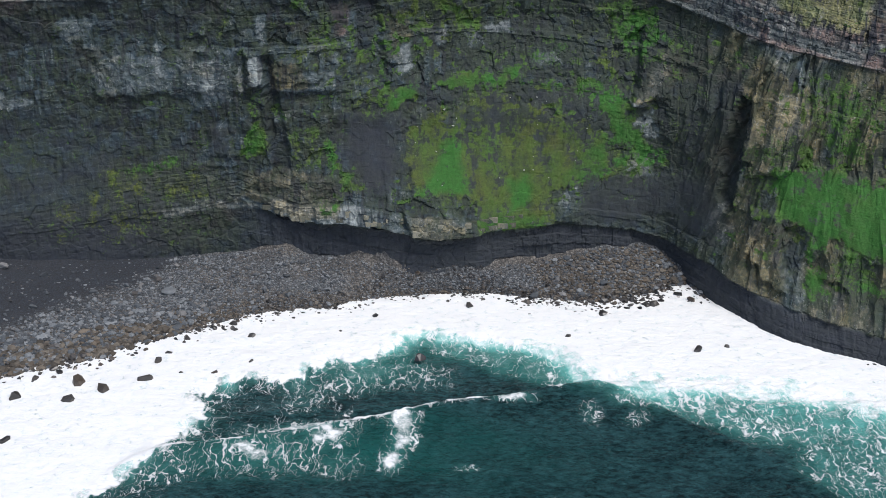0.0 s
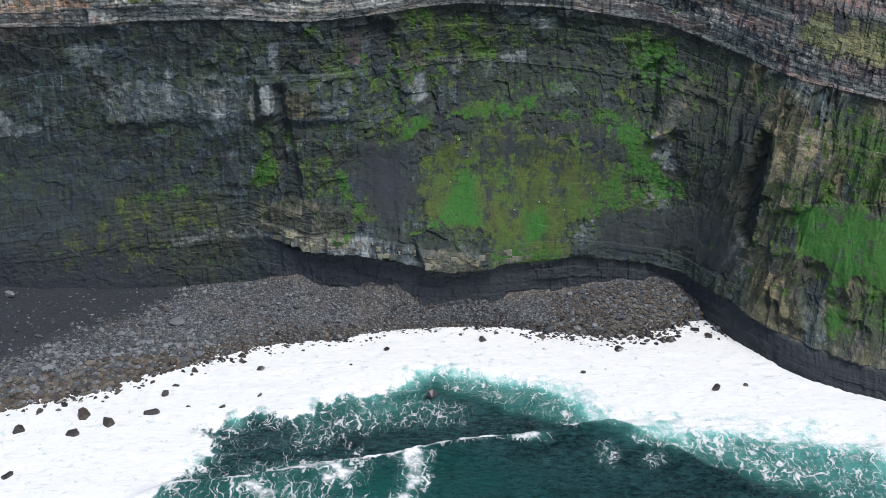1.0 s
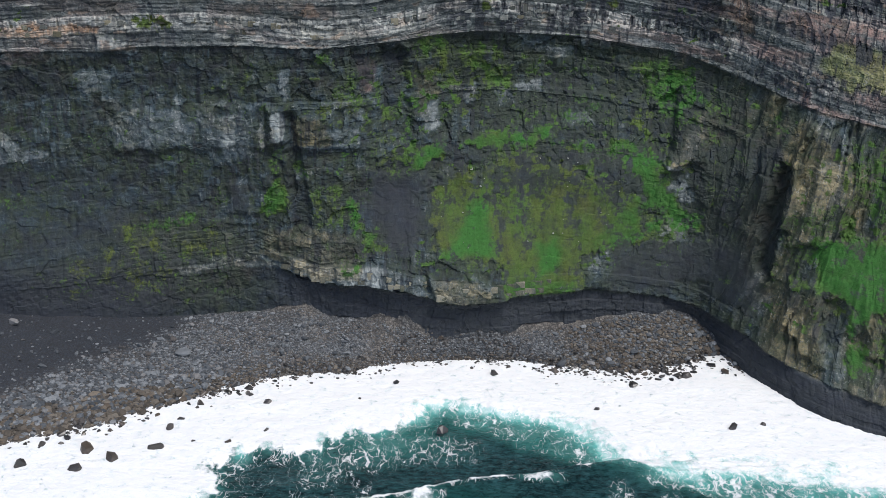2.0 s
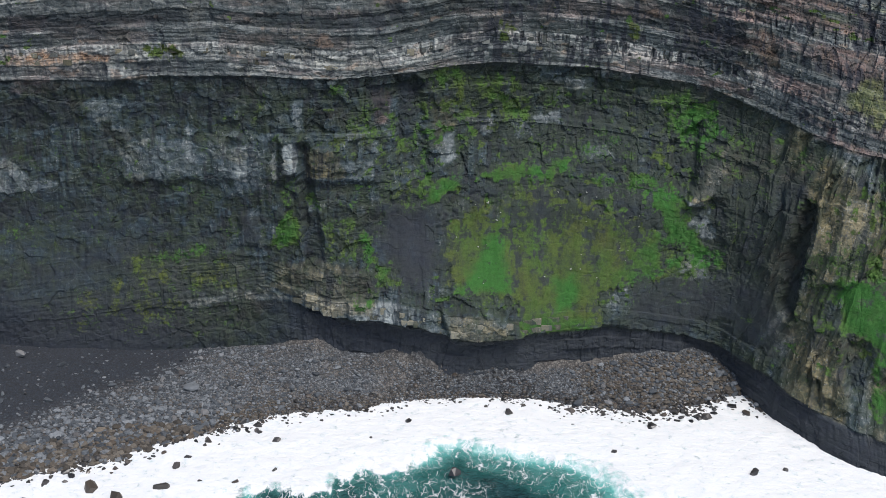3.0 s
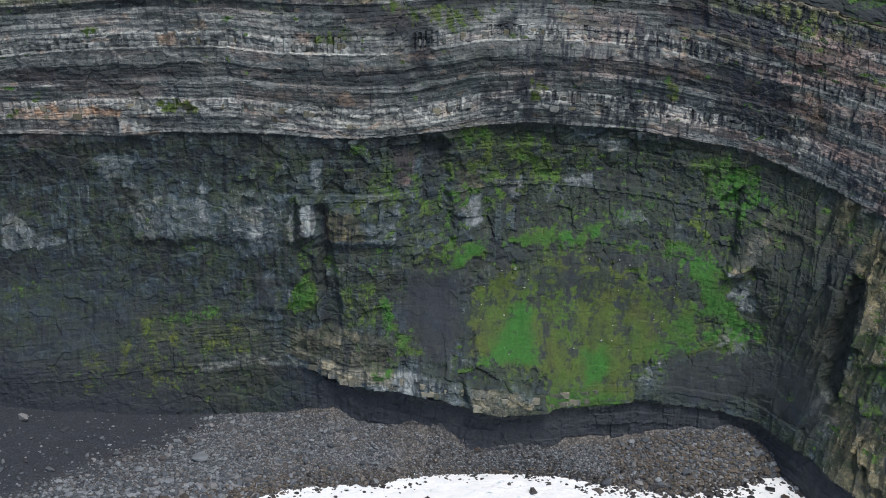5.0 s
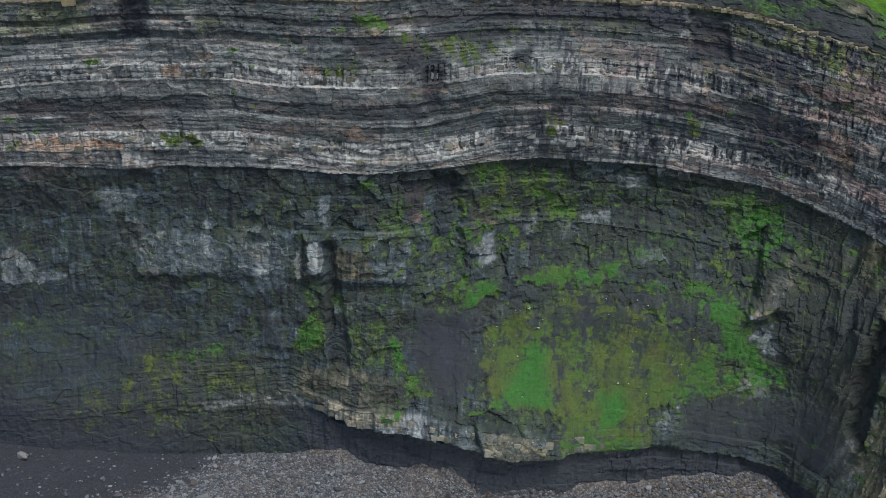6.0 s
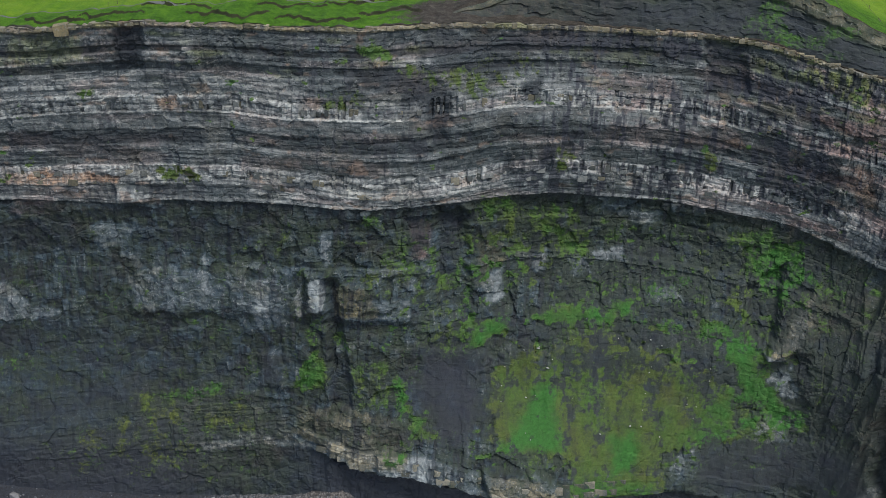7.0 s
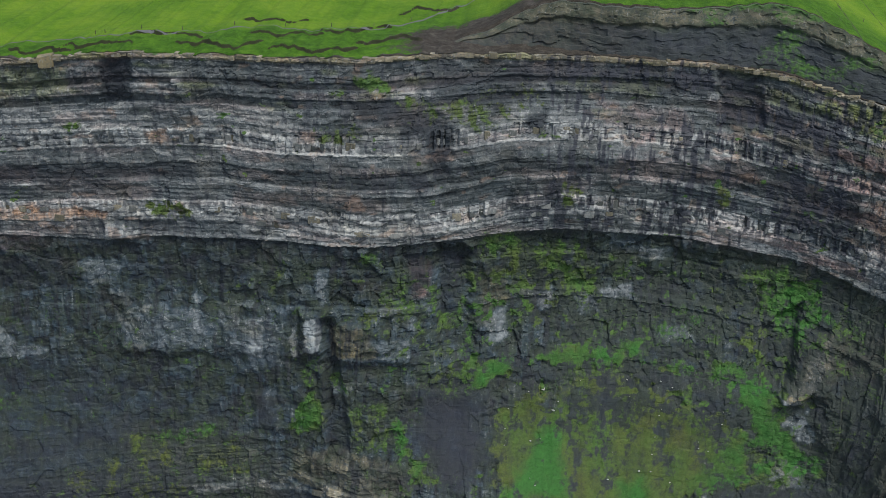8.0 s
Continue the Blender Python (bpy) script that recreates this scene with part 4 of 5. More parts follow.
    film = np.maximum(step(30, 46, zs), 0.8 * step(-80, -100, x) * step(14, 24, z)) * (1 - step(120, 129, zs)) * (0.55 + 0.45 * step(-90, -20, x)) * (1 - 0.05 * head)
    halo = spread("grass", x, z, 5.0)[0]
    tufts = film * (0.85 + 0.5 * halo) * np.maximum(0.58 * step(-0.05, 0.42, fbm(x / 13, z / 9, 4, 201)), 0.80 * step(0.10, 0.40, fbm(x / 3.0, z / 2.6, 4, 205) + 0.30 * fbm(x / 26, z / 18, 3, 206)))
    high = up * 0.62 * step(0.44, 0.60, fbm(x / 5, z / 3, 4, 207) + 0.2 * fbm(x / 40, z / 25, 2, 209))
    lush = np.where(green > 0.45, lush + 0.30 * fbm(x / 7, z / 9, 3, 255), 0.10 + 0.55 * vn(x / 12, z / 12, 211))
    slope = np.exp(-((x - 27) / 50) ** 6) * step(36, 46, z) * (1 - step(86, 94, z))
    fan = 27 + (x - 27) * (1 - 0.25 * step(85, 40, z))
    mottle = 1 - 0.62 * step(-0.05, 0.35, fbm(x / 2.4, z / 3.6, 4, 251) + slope * (0.50 * fbm(fan / 2.8, z / 26, 3, 253) + 0.85 * step(48, 82, z) - 0.14) - 0.16)
    green = green * (0.55 + 0.45 * step(-0.35, 0.1, fbm(x / 3.4, z / 3.0, 4, 257)))
    green = np.maximum(np.maximum(green * np.where(lush < 0.5, mottle, 1.0), tufts * 0.92), high)
    shale = spread("shale", x, z, 1.7)[1] * (0.75 + 0.3 * vn(x / 6, z / 5, 291))
    # Holds wet rock, shale, drips, the dark western foot and the hollows' painted shade.
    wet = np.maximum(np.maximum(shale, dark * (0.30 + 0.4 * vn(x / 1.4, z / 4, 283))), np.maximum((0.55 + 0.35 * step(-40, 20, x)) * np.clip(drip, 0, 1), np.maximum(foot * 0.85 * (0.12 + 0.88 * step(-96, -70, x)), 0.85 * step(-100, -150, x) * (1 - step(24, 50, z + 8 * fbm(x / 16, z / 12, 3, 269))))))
    joint = (1 - up) * (1 - foot) * step(-0.10, -0.34, upright) * step(0.35, 0.65, vn(x / 9, z / 11, 267))
    wet = np.maximum(wet, 0.55 * joint * (1 - 0.6 * west))
    wet = np.maximum(wet, 0.42 * west * step(-0.1, 0.3, fbm(x / 15, z / 8, 4, 261)))
    green = green * (1 - np.clip(0.95 * shale - 0.25 * vn(x / 2.2, z / 3.2, 287), 0, 1)) * (1 - 0.6 * dark) * (1 - 0.9 * foot * step(-108, -70, x))
    ochre = spread("ochre", x, z)[1] * (0.5 + 0.7 * hb)
    ochre = np.maximum(ochre, 0.22 * (1 - foot) * step(0.18, 0.5, fbm(x / 12, zs / 6, 4, 221)) * (1 - 0.9 * west) * (1 - 0.6 * up))
    ochre = np.maximum(ochre, 0.80 * (1 - foot) * head * step(0.15, 0.8, vn((x - 0.28 * z) / 5, z / 14, 17)))
    ochre = np.maximum(ochre, step(189.8, 190.8, warp) * (0.35 + 0.45 * vn(x / 9, z / 3, 227)))
    red = np.maximum(spread("red", x, z, 0.9)[1], up * (0.42 + 0.25 * east) * step(0.05 - 0.25 * east, 0.40, fbm(x / 20, zs / 4, 4, 223)) * (0.6 + 0.5 * step(20, 80, x)))
    orange = np.maximum(spread("orange", x, z)[1], up * 0.4 * step(0.38, 0.54, fbm(x / 6, zs / 3, 3, 229)))
    lichen = np.maximum(spread("lichen", x, z)[1], up * 0.35 * step(0.2, 0.5, fbm(x / 15, zs / 4, 3, 231)) * step(165, 180, zs))
    return (pale, green, ochre), (lush, wet, np.clip(zs / 200.0, 0, 1)), (red * (0.6 + 0.5 * hb), orange * (0.5 + 0.7 * hb), lichen)


def cliff():
    xs = np.concatenate([np.arange(-2500, -262, 40), np.arange(-262, -208, 1.4), np.arange(-208, 104, 0.42), np.arange(104, 178, 0.34), np.arange(178, 240, 1.2), np.arange(240, 2500, 40)])
    v = np.linspace(0, 1, 460)
    x = np.repeat(xs[None], len(v), 0)
    z = -3 + v[:, None] * (cap_z(x) + 3)
    px, py, pz, nx, ny = face_point(x, z)
    # a turned-back brink on top
    back = [(px[-1], face_y(xs, cap_z(xs)) + d, pz[-1] - 0.02 * d) for d in (2.0, 6.0, 12.0)]
    px, py, pz = (np.vstack([a] + [b[i][None] for b in back]) for i, a in enumerate((px, py, pz)))
    rock, tint, cast = ([np.vstack([c] + [c[-1:]] * 3) for c in m] for m in masks(x, z))
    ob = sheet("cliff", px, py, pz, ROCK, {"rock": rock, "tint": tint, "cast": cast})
    return tagged(ob, "sheer layered sandstone and dark shale sea cliff, mossy below", "cliff", kind="structure"), x, z, rock, tint


cliff_ob, CX, CZ, CROCK, CTINT = cliff()

# ---- the land on top ----


def tier(x):
    """Height of the set-back upper cliff above the cap bed."""
    return 14.5 * step(-40, 2, x) + 5.0 * step(40, 70, x) - 8.0 * step(78, 122, x)


PATH_X = (-260, -187, -179, -170, -149, -131, -114, -98, -90, -73, -58, -48, -41, -32)
PATH_Y = (515, 529, 534, 536, 534, 537, 545, 555, 552, 557, 564, 577, 588, 602)


def path_y(x):
    return np.interp(x, PATH_X, PATH_Y)


def tier_foot(x):
    return 2.2 + 6.5 * step(26, -22, x)


# Eroded turf steps: from x, to x, metres behind the brink, variant.
SCARPS = ((-168, -138, 6, 1), (-146, -118, 16, 2), (-128, -98, 9, 3), (-106, -80, 21, 4), (-98, -66, 7, 5), (-84, -58, 30, 6), (-70, -46, 14, 7), (-112, -88, 38, 8), (-60, -38, 52, 9), (-184, -160, 9, 10))


def land_z(x, d):
    """Height of the land at x, d metres behind the brink."""
    base = cap_z(x) + 0.25 + 0.055 * d + 1.2 * step(0, 25, d)
    base = base + tier(x) * step(4.5, 8.5, d - tier_foot(x))
    base = base + 0.30 * fbm(x / 11, d / 6, 4, 301) * step(0, 4, d)
    for x0, x1, d0, k in SCARPS:
        mid, half = (x0 + x1) / 2, (x1 - x0) / 2
        q = d - d0 - 9.0 * fbm(x / 9, x * 0, 4, 600 + k) - 0.10 * (x - mid)
        within = 1 - step(0.8, 1.05, np.abs(x - mid) / half)
        base = base + 1.3 * within * (0.55 + 0.45 * vn(x / 3, x * 0, 610 + k)) * step(-0.8, 0.8, q) * np.exp(-np.maximum(q, 0) / 6)
    return base


def land():
    xs = np.concatenate([np.arange(-2500, -260, 140), np.arange(-260, -190, 1.0), np.arange(-190, -30, 0.5), np.arange(-30, 200, 1.0), np.arange(200, 2600, 140)])
    ds = np.concatenate([np.arange(0, 60, 0.25), np.arange(60, 170, 2.5), 170 * 1.16 ** np.arange(1, 20)])
    x, d = np.meshgrid(xs, ds)
    xc = np.clip(x, -262, 238)
    y = face_y(xc, cap_z(xc)) + d + 0.2 + np.maximum(0, 1.6 * fbm(xc / 6, xc * 0, 3, 337) + 0.3) * (1 - step(0, 8, d))
    z = land_z(xc, d) + 0.0 * x
    gx, gd = np.gradient(z, axis=1) / np.gradient(xs)[None], np.gradient(z, axis=0) / np.gradient(ds)[:, None]
    steep = step(0.45, 0.9, np.hypot(gx, gd)) * (1 - step(90, 140, d))
    soil = np.maximum(steep, (1 - step(0.8, 3.0, d + 2.0 * fbm(x / 8, d / 5, 3, 331))) * (0.4 + 0.6 * step(-0.3, 0.1, fbm(x / 21, x * 0, 2, 333))))
    bare = np.exp(-(((x + 30) / 34) ** 2 + ((d - 14) / 20) ** 2) * 1.4) * 1.25
    soil = np.maximum(soil, step(-38, -20, x) * (1 - step(5, 9, d - tier_foot(x))) * 0.9)
    soil = np.maximum(soil, bare * (0.75 + 0.5 * vn(x / 7, d / 5, 9)))
    east = step(-52, -24, x + 4 * fbm(x / 17, d / 14, 3, 343))
    ragged = 6 * fbm(x / 17, d / 14, 3, 341)
    rough = (1 - step(-3, 3, y - path_y(x) + 0.5 * ragged)) * (1 - east) + (1 - step(24, 50, d + ragged)) * east
    ob = sheet("ground", x, y, z, GRASS, {"soil": (soil, rough, steep * (1 - step(-60, -30, x)))}, True)
    return tagged(ob, "green clifftop meadow with eroded turf edges and bare soil", "ground", kind="structure")


land()


def upper_cliff():
    xs = np.concatenate([np.arange(-46, 238, 0.7), np.arange(238, 2500, 40)])
    v = np.linspace(0, 1, 60)
    x = np.repeat(xs[None], len(v), 0)
    h = tier(xs) + 1.0
    lean = 4.0 + 3.0 * vn(xs / 20, xs * 0, 5)
    foot = tier_foot(xs) + 1.2 * fbm(xs / 15, xs * 0, 3, 351)
    z = cap_z(x) + v[:, None] * h + 0.2
    warp = z - cap_z(x) + 0.6 * fbm(x / 15, z / 5, 3, 355)
    a, ea = block_offset(x, warp, 4.0, 2.2, 361)
    o = 0.8 * (a - 0.5) + 1.3 * fbm(x / 11, z / 9, 4, 365) + 0.35 * fbm(x / 2.0, z / 1.5, 3, 367) + 0.9 * step(0.62, 0.72, v[:, None])
    y = face_y(x, cap_z(x)) + foot + lean * v[:, None] ** 1.2 - o
    back = [(xs, y[-1] + d, z[-1] + 0.05 * d - 0.15 * d) for d in (2.0, 5.0)]
    x2, y2, z2 = (np.vstack([q] + [b[i][None] for b in back]) for i, q in enumerate((x, y, z)))
    v3 = np.vstack([np.repeat(v[:, None], len(xs), 1)] + [np.ones((1, len(xs)))] * 2)
    pale = 0.05 + 0.10 * vn(x2 / 3, z2 / 1.2, 381) + 0.27 * step(0.62, 0.82, v3 + 0.12 * fbm(x2 / 12, z2 / 4, 3, 371)) * vn(x2 / 5, z2 / 2.5, 373)
    green = 0.50 * step(-0.05, 0.40, fbm(x2 / 12, z2 / 5, 4, 375)) * step(20, 60, x2) + 0.25 * step(0.9, 1.0, v3)
    wet = 0.60 * (1 - step(0.52, 0.68, v3 + 0.15 * fbm(x2 / 14, z2 / 5, 3, 377))) * (0.65 + 0.35 * step(-5, 25, x2))
    rust = np.minimum(0.60 * (1 - step(-15, 50, x2)) + 0.25 * vn(x2 / 9, z2 / 3, 379) + 0.5 * step(0.55, 0.75, v3), 0.6)
    lushy = 0.55 + 0 * x2
    ob = sheet("upper_cliff", x2, y2, z2, ROCK, {"rock": (pale, green, rust), "tint": (lushy, wet, np.clip((warp[np.r_[0:60, 59, 59]] + 20) / 200, 0, 1))})
    return tagged(ob, "dark set-back upper cliff tier under pale crumbling turf edge", "cliff", kind="structure")


upper_cliff()

# ---- beach ----


def shore(x):
    return np.interp(x, SHORE_X, SHORE_Y)


BEACH_X = (-262, -197, -174, -150, -125, -100, -84, -71, -63, -56, -48, -38, -31, -26, -21, -13, -3, 9, 19, 26, 39, 52, 64, 77, 89, 101, 109, 119)
BEACH_TOP = (16, 15, 13, 12, 12, 14.5, 17, 20, 17, 15, 16.5, 18.4, 15.5, 17.3, 16, 13, 12, 12, 10.7, 12.3, 11.7, 13.4, 15.2, 16.4, 17, 11, 5, -2)


def beach_z(x, y):
    top = np.interp(x, BEACH_X, BEACH_TOP)
    foot = face_y(np.clip(x, -262, 238), top) + 1.5
    w = shore(x)
    t = (y - w) / np.maximum(foot - w, 5)
    z = np.where(t > 0, top * np.clip(t, 0, 1.3) ** 0.9, t * 6)
    return z + 0.35 * fbm(x / 5, y / 5, 3, 401) + 0.45 * fbm(x / 13, y / 9, 3, 403) + 1.6 * (1 - step(0.05, 0.35, t)) * fbm(x / 2.6, y / 3, 3, 405)


def scree(x, y):
    """The dark wash of fine shale at the western back of the beach."""
    return step(-22, 18, y - (444 + 0.85 * (x + 188)) + 13 * fbm(x / 16, y / 16, 3, 411)) * step(-96, -128, x)


def beach():
    xs = np.concatenate([np.arange(-2500, -262, 40), np.arange(-262, 122, 1.0)])
    u = np.linspace(0, 1, 90)
    x = np.repeat(xs[None], len(u), 0)
    y0 = shore(xs) - 14
    y1 = face_y(xs, xs * 0 + 13) + 5
    y = y0 + u[:, None] * (y1 - y0)
    z = beach_z(x, y)
    mist = scree(x, y)
    wetline = 1 - step(0.14, 0.24, u[:, None] + 0.05 * fbm(x / 9, y / 9, 3, 415))
    brown = step(0.0, 0.5, fbm(x / 25, y / 9, 3, 417) + 0.25 + 0.25 * step(0.6, 0.25, u[:, None]))
    up = y - shore(x)
    swash = step(-126, -110, x) * (1 - step(0, 40, x)) * 0.62 * np.exp(-np.maximum(up - 0.5, 0) / 1.6) * (0.4 + 0.9 * vn(x / 9, y / 4, 419))
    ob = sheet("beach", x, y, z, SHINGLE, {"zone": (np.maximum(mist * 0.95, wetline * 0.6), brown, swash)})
    return tagged(ob, "grey shingle and cobble beach below the cliff", "beach", kind="structure")


beach()


def scatter_stones(name, count, seed, place, size, material, label):
    """Many small angular stones in one mesh."""
    rng = np.random.default_rng(seed)
    phi = (1 + 5 ** 0.5) / 2
    ico = np.array([(-1, phi, 0), (1, phi, 0), (-1, -phi, 0), (1, -phi, 0), (0, -1, phi), (0, 1, phi), (0, -1, -phi), (0, 1, -phi), (phi, 0, -1), (phi, 0, 1), (-phi, 0, -1), (-phi, 0, 1)]) / 1.9
    tri = np.array([(0, 11, 5), (0, 5, 1), (0, 1, 7), (0, 7, 10), (0, 10, 11), (1, 5, 9), (5, 11, 4), (11, 10, 2), (10, 7, 6), (7, 1, 8), (3, 9, 4), (3, 4, 2), (3, 2, 6), (3, 6, 8), (3, 8, 9), (4, 9, 5), (2, 4, 11), (6, 2, 10), (8, 6, 7), (9, 8, 1)])
    x, y, z = place(rng, count)
    s = size(rng, x, y)
    n = len(x)
    v = ico[None] * rng.uniform(0.72, 1.15, (n, 12, 1)) * np.stack([rng.uniform(0.8, 1.3, n), rng.uniform(0.6, 1.0, n), rng.uniform(0.4, 0.75, n)], -1)[:, None]
    ang = rng.uniform(0, 2 * math.pi, n)
    c, q = np.cos(ang)[:, None], np.sin(ang)[:, None]
    v = np.stack([v[..., 0] * c - v[..., 1] * q, v[..., 0] * q + v[..., 1] * c, v[..., 2]], -1) * (s[:, None, None] * 0.55)
    v = v + np.stack([x, y, z + s * 0.08], -1)[:, None]
    f = tri[None] + (np.arange(n) * 12)[:, None, None]
    ob = new(name, mesh_from(name, v.reshape(-1, 3), f.reshape(-1, 3), material))
    return tagged(ob, label, "stones", kind="stuff")


def beach_place(rng, count):
    x = rng.uniform(-215, 116, count * 3)
    w = shore(x)
    foot = face_y(x, x * 0 + 13)
    u = rng.uniform(-0.05, 1.0, count * 3)
    keep = rng.uniform(0, 1, count * 3) < (1 - 0.97 * scree(x, w + u * (foot - w))) * np.clip((foot - w) / 45, 0.3, 1.4) * (1 - 0.6 * step(18, 40, x))
    x, w, foot, u = (a[keep][:count] for a in (x, w, foot, u))
    y = w + u * (foot - w)
    return x, y, beach_z(x, y)


def beach_size(rng, x, y):
    near = 1 - step(0.0, 0.7, (y - shore(x)) / np.maximum(face_y(x, x * 0 + 13) - shore(x), 5))
    big = 0.42 + 0.62 * step(-70, -140, x) * (0.25 + near) + 0.40 * step(20, 70, x)
    return np.minimum(rng.lognormal(-0.15, 0.42, len(x)) * big * 1.6, 4.2)


BROWN = stone_material("brown_stone", (0.024, 0.021, 0.017), (0.066, 0.055, 0.043), (0.15, 0.13, 0.105))


def brown_place(rng, count):
    x, y, z = beach_place(rng, count * 3)
    t = (y - shore(x)) / np.maximum(face_y(x, x * 0 + 13) - shore(x), 5)
    keep = (rng.uniform(0, 1, len(x)) < 1 - step(0.0, 0.32, t + 0.15 * fbm(x / 15, y / 9, 3, 421)) * (1 - 0.8 * step(30, 55, x)))
    return x[keep][:count], y[keep][:count], z[keep][:count] + 0.12


scatter_stones("beach_stones", 21000, 5, beach_place, beach_size, STONE, "grey angular stones strewn over the beach")
scatter_stones("brown_stones", 10000, 6, brown_place, beach_size, BROWN, "weed-stained brown stones strewn along the lower beach")

# ---- sea ----
CREST_X = (-230, -121, -110, -98, -83, -69, -48, -32, -16, 1, 18, 34, 44, 58, 75, 93, 118, 131, 170)
CREST_Y = (296, 349, 366, 375, 378, 380, 389, 393, 398, 405, 407, 412, 415, 420, 405, 386, 364, 342, 306)
# Outlines on the water, x and y in turn: the white surf, and the two thin sheets of foam drawn out of it.
SURF_LINE = (-400, 560, -400, 200, -160, 320, -114, 353, -102, 375, -98, 384, -91, 396, -95, 415, -89, 423, -78, 428, -60, 428, -52, 437, -44, 446, -33, 444, -24, 451, -19, 465,
             1, 466, 24, 458, 47, 449, 59, 430, 88, 425, 131, 422, 164, 409, 260, 370, 400, 340, 400, 560)
SHEET_WEST = (-22, 448, -19, 467, 1, 468, 25, 461, 47, 452, 62, 430, 53, 419, 45, 421, 36, 427, 19, 435, 1, 449, -8, 455)
SHEET_EAST = (54, 425, 60, 436, 89, 430, 132, 427, 164, 413, 187, 400, 190, 330, 163, 330, 129, 350, 124, 362, 127, 377, 111, 381, 103, 388, 94, 394, 84, 399, 71, 405, 60, 415)


def sea():
    xs = np.concatenate([np.arange(-3000, -262, 160), np.arange(-262, -184, 2.0), np.arange(-184, 176, 0.6), np.arange(176, 240, 2.0), np.arange(240, 3200, 160)])
    ys = np.concatenate([-3000 + 3180 * np.linspace(0, 1, 20) ** 0.5, np.arange(190, 340, 5.0), np.arange(340, 524, 0.55)])
    x, y = np.meshgrid(xs, ys)
    crest = np.interp(x, CREST_X, CREST_Y)
    wob = 3.0 * fbm(x / 14, y / 14, 3, 501)
    d = y - crest + wob * 0.4
    span = step(-125, -90, x) * (1 - step(115, 160, x))
    ridge = np.where(d < 0, np.exp(-(d / 14) ** 2), np.exp(-(d / 4.5) ** 2)) * span
    near = step(250, 340, y)

    def within(line):
        return inside(x + 1.6 * fbm(x / 5, y / 6, 3, 533), y + 2.2 * fbm(x / 6, y / 7, 4, 531) + 0.5 * wob, line[0::2], line[1::2])

    surf, west, east = within(SURF_LINE), within(SHEET_WEST), within(SHEET_EAST)
    finger = 2.6 * fbm(x / 1.7, y / 3.4, 4, 535)
    body = step(-1.5, 4.5, surf + finger)
    out = np.maximum(-surf, 0)
    hollow = step(0, 4, d) * (1 - step(-6, 0, surf)) * step(-98, -88, x) * (1 - step(50, 62, x))
    chop = 0.45 * np.sin((y - 0.12 * x) / 4.3 + 2 * fbm(x / 25, y / 25, 2, 511)) + 0.55 * fbm(x / 7, y / 5, 4, 521) + 1.1 * (np.abs(fbm(x / 3.6 + y / 5, y / 2.8, 3, 523)) - 0.3)
    z = 2.6 * ridge + near * chop * (1 - 0.8 * body) * (1 - 0.55 * hollow) - 1.4 * hollow + body * (0.5 + 0.32 * fbm(x / 6, y / 6, 4, 581))

    def spot(px, py, rx, ry, amount):
        return amount * np.exp(-(((x - px) / rx) ** 2 + ((y - py) / ry) ** 2) ** 1.5)

    sheet_w, sheet_e = step(-3.5, 3, west), step(-4, 5, east)
    thin = np.maximum(sheet_w * (0.34 + 0.52 * np.exp(-out / 5)), sheet_e * (0.50 + 0.45 * np.exp(-out / 16)))
    lace = 0.92 * np.exp(-np.maximum(out + 1.3 * finger - 1, 0) / 3.2) + 0.32 * np.exp(-out / 13) * (1 - step(-20, 0, x))
    threads = 0.42 * step(0.16, 0.40, fbm(x / 2.2, y / 20, 3, 543)) * hollow * (1 - step(-42, -26, x))
    extra = (np.maximum.reduce([spot(-79, 381, 9, 4, 0.92), spot(-53, 389, 19, 6.0, 1.05), spot(-42, 383, 10, 10, 0.80), spot(-60, 378, 24, 13, 0.50), spot(-36, 367, 8, 9, 0.45)]) * (0.70 + 0.6 * vn(x / 3, y / 4, 537)) + spot(-15, 395, 6, 7, 1.15)
             + spot(-14, 383, 5, 8, 1.0) + spot(-18, 369, 4.5, 8, 0.95) + spot(27, 408, 8, 3, 1.0) + spot(-34, 424, 12, 9, 0.55) + spot(-52, 416, 9, 12, 0.48) + spot(-83, 420, 4, 5, 0.80)
             + spot(-9, 430, 14, 10, 0.34) + spot(-71, 368, 26, 10, 0.26) + spot(55, 400, 4, 8, 0.42) + spot(71, 395, 5, 4, 0.42) + spot(8, 364, 4, 3, 0.5) + spot(-100, 366, 14, 12, 0.42))
    lip = 1.0 * np.exp(-((d - 0.4) / 1.6) ** 2) * span * (1 - step(56, 64, x)) * step(-0.15, 0.25, fbm(x / 7, x * 0, 3, 541) + 0.35 * step(0, -30, x))
    density = np.clip(np.maximum.reduce([thin, lace, threads, extra, lip]), 0, 1)
    foam = np.maximum(density * (0.75 + 0.45 * vn(x / 5, y / 7, 567)), body * (0.97 + 0.05 * vn(x / 6, y / 8, 569)))
    rim = np.maximum(step(-12, 4, west), 0.75 * step(-7, 7, east))
    # Tint of the thin sheets, plus painted reflection in front and lit crest backs.
    teal = 0.9 * rim + spot(-30, 436, 30, 16, 0.75) + spot(-60, 372, 60, 16, 0.55) + spot(-8, 384, 22, 18, 0.30) + spot(12, 370, 42, 26, 0.28) + 0.35 * np.where(d < 0, ridge, 0) * step(20, -40, x)
    # The hollow behind the crest is painted darker for its shade.
    teal = np.clip(teal * (0.55 + 0.7 * vn(x / 14, y / 12, 571)) * (1 - 0.8 * hollow * (1 - rim) * (1 - spot(-28, 438, 26, 16, 1.0))), 0, 1)
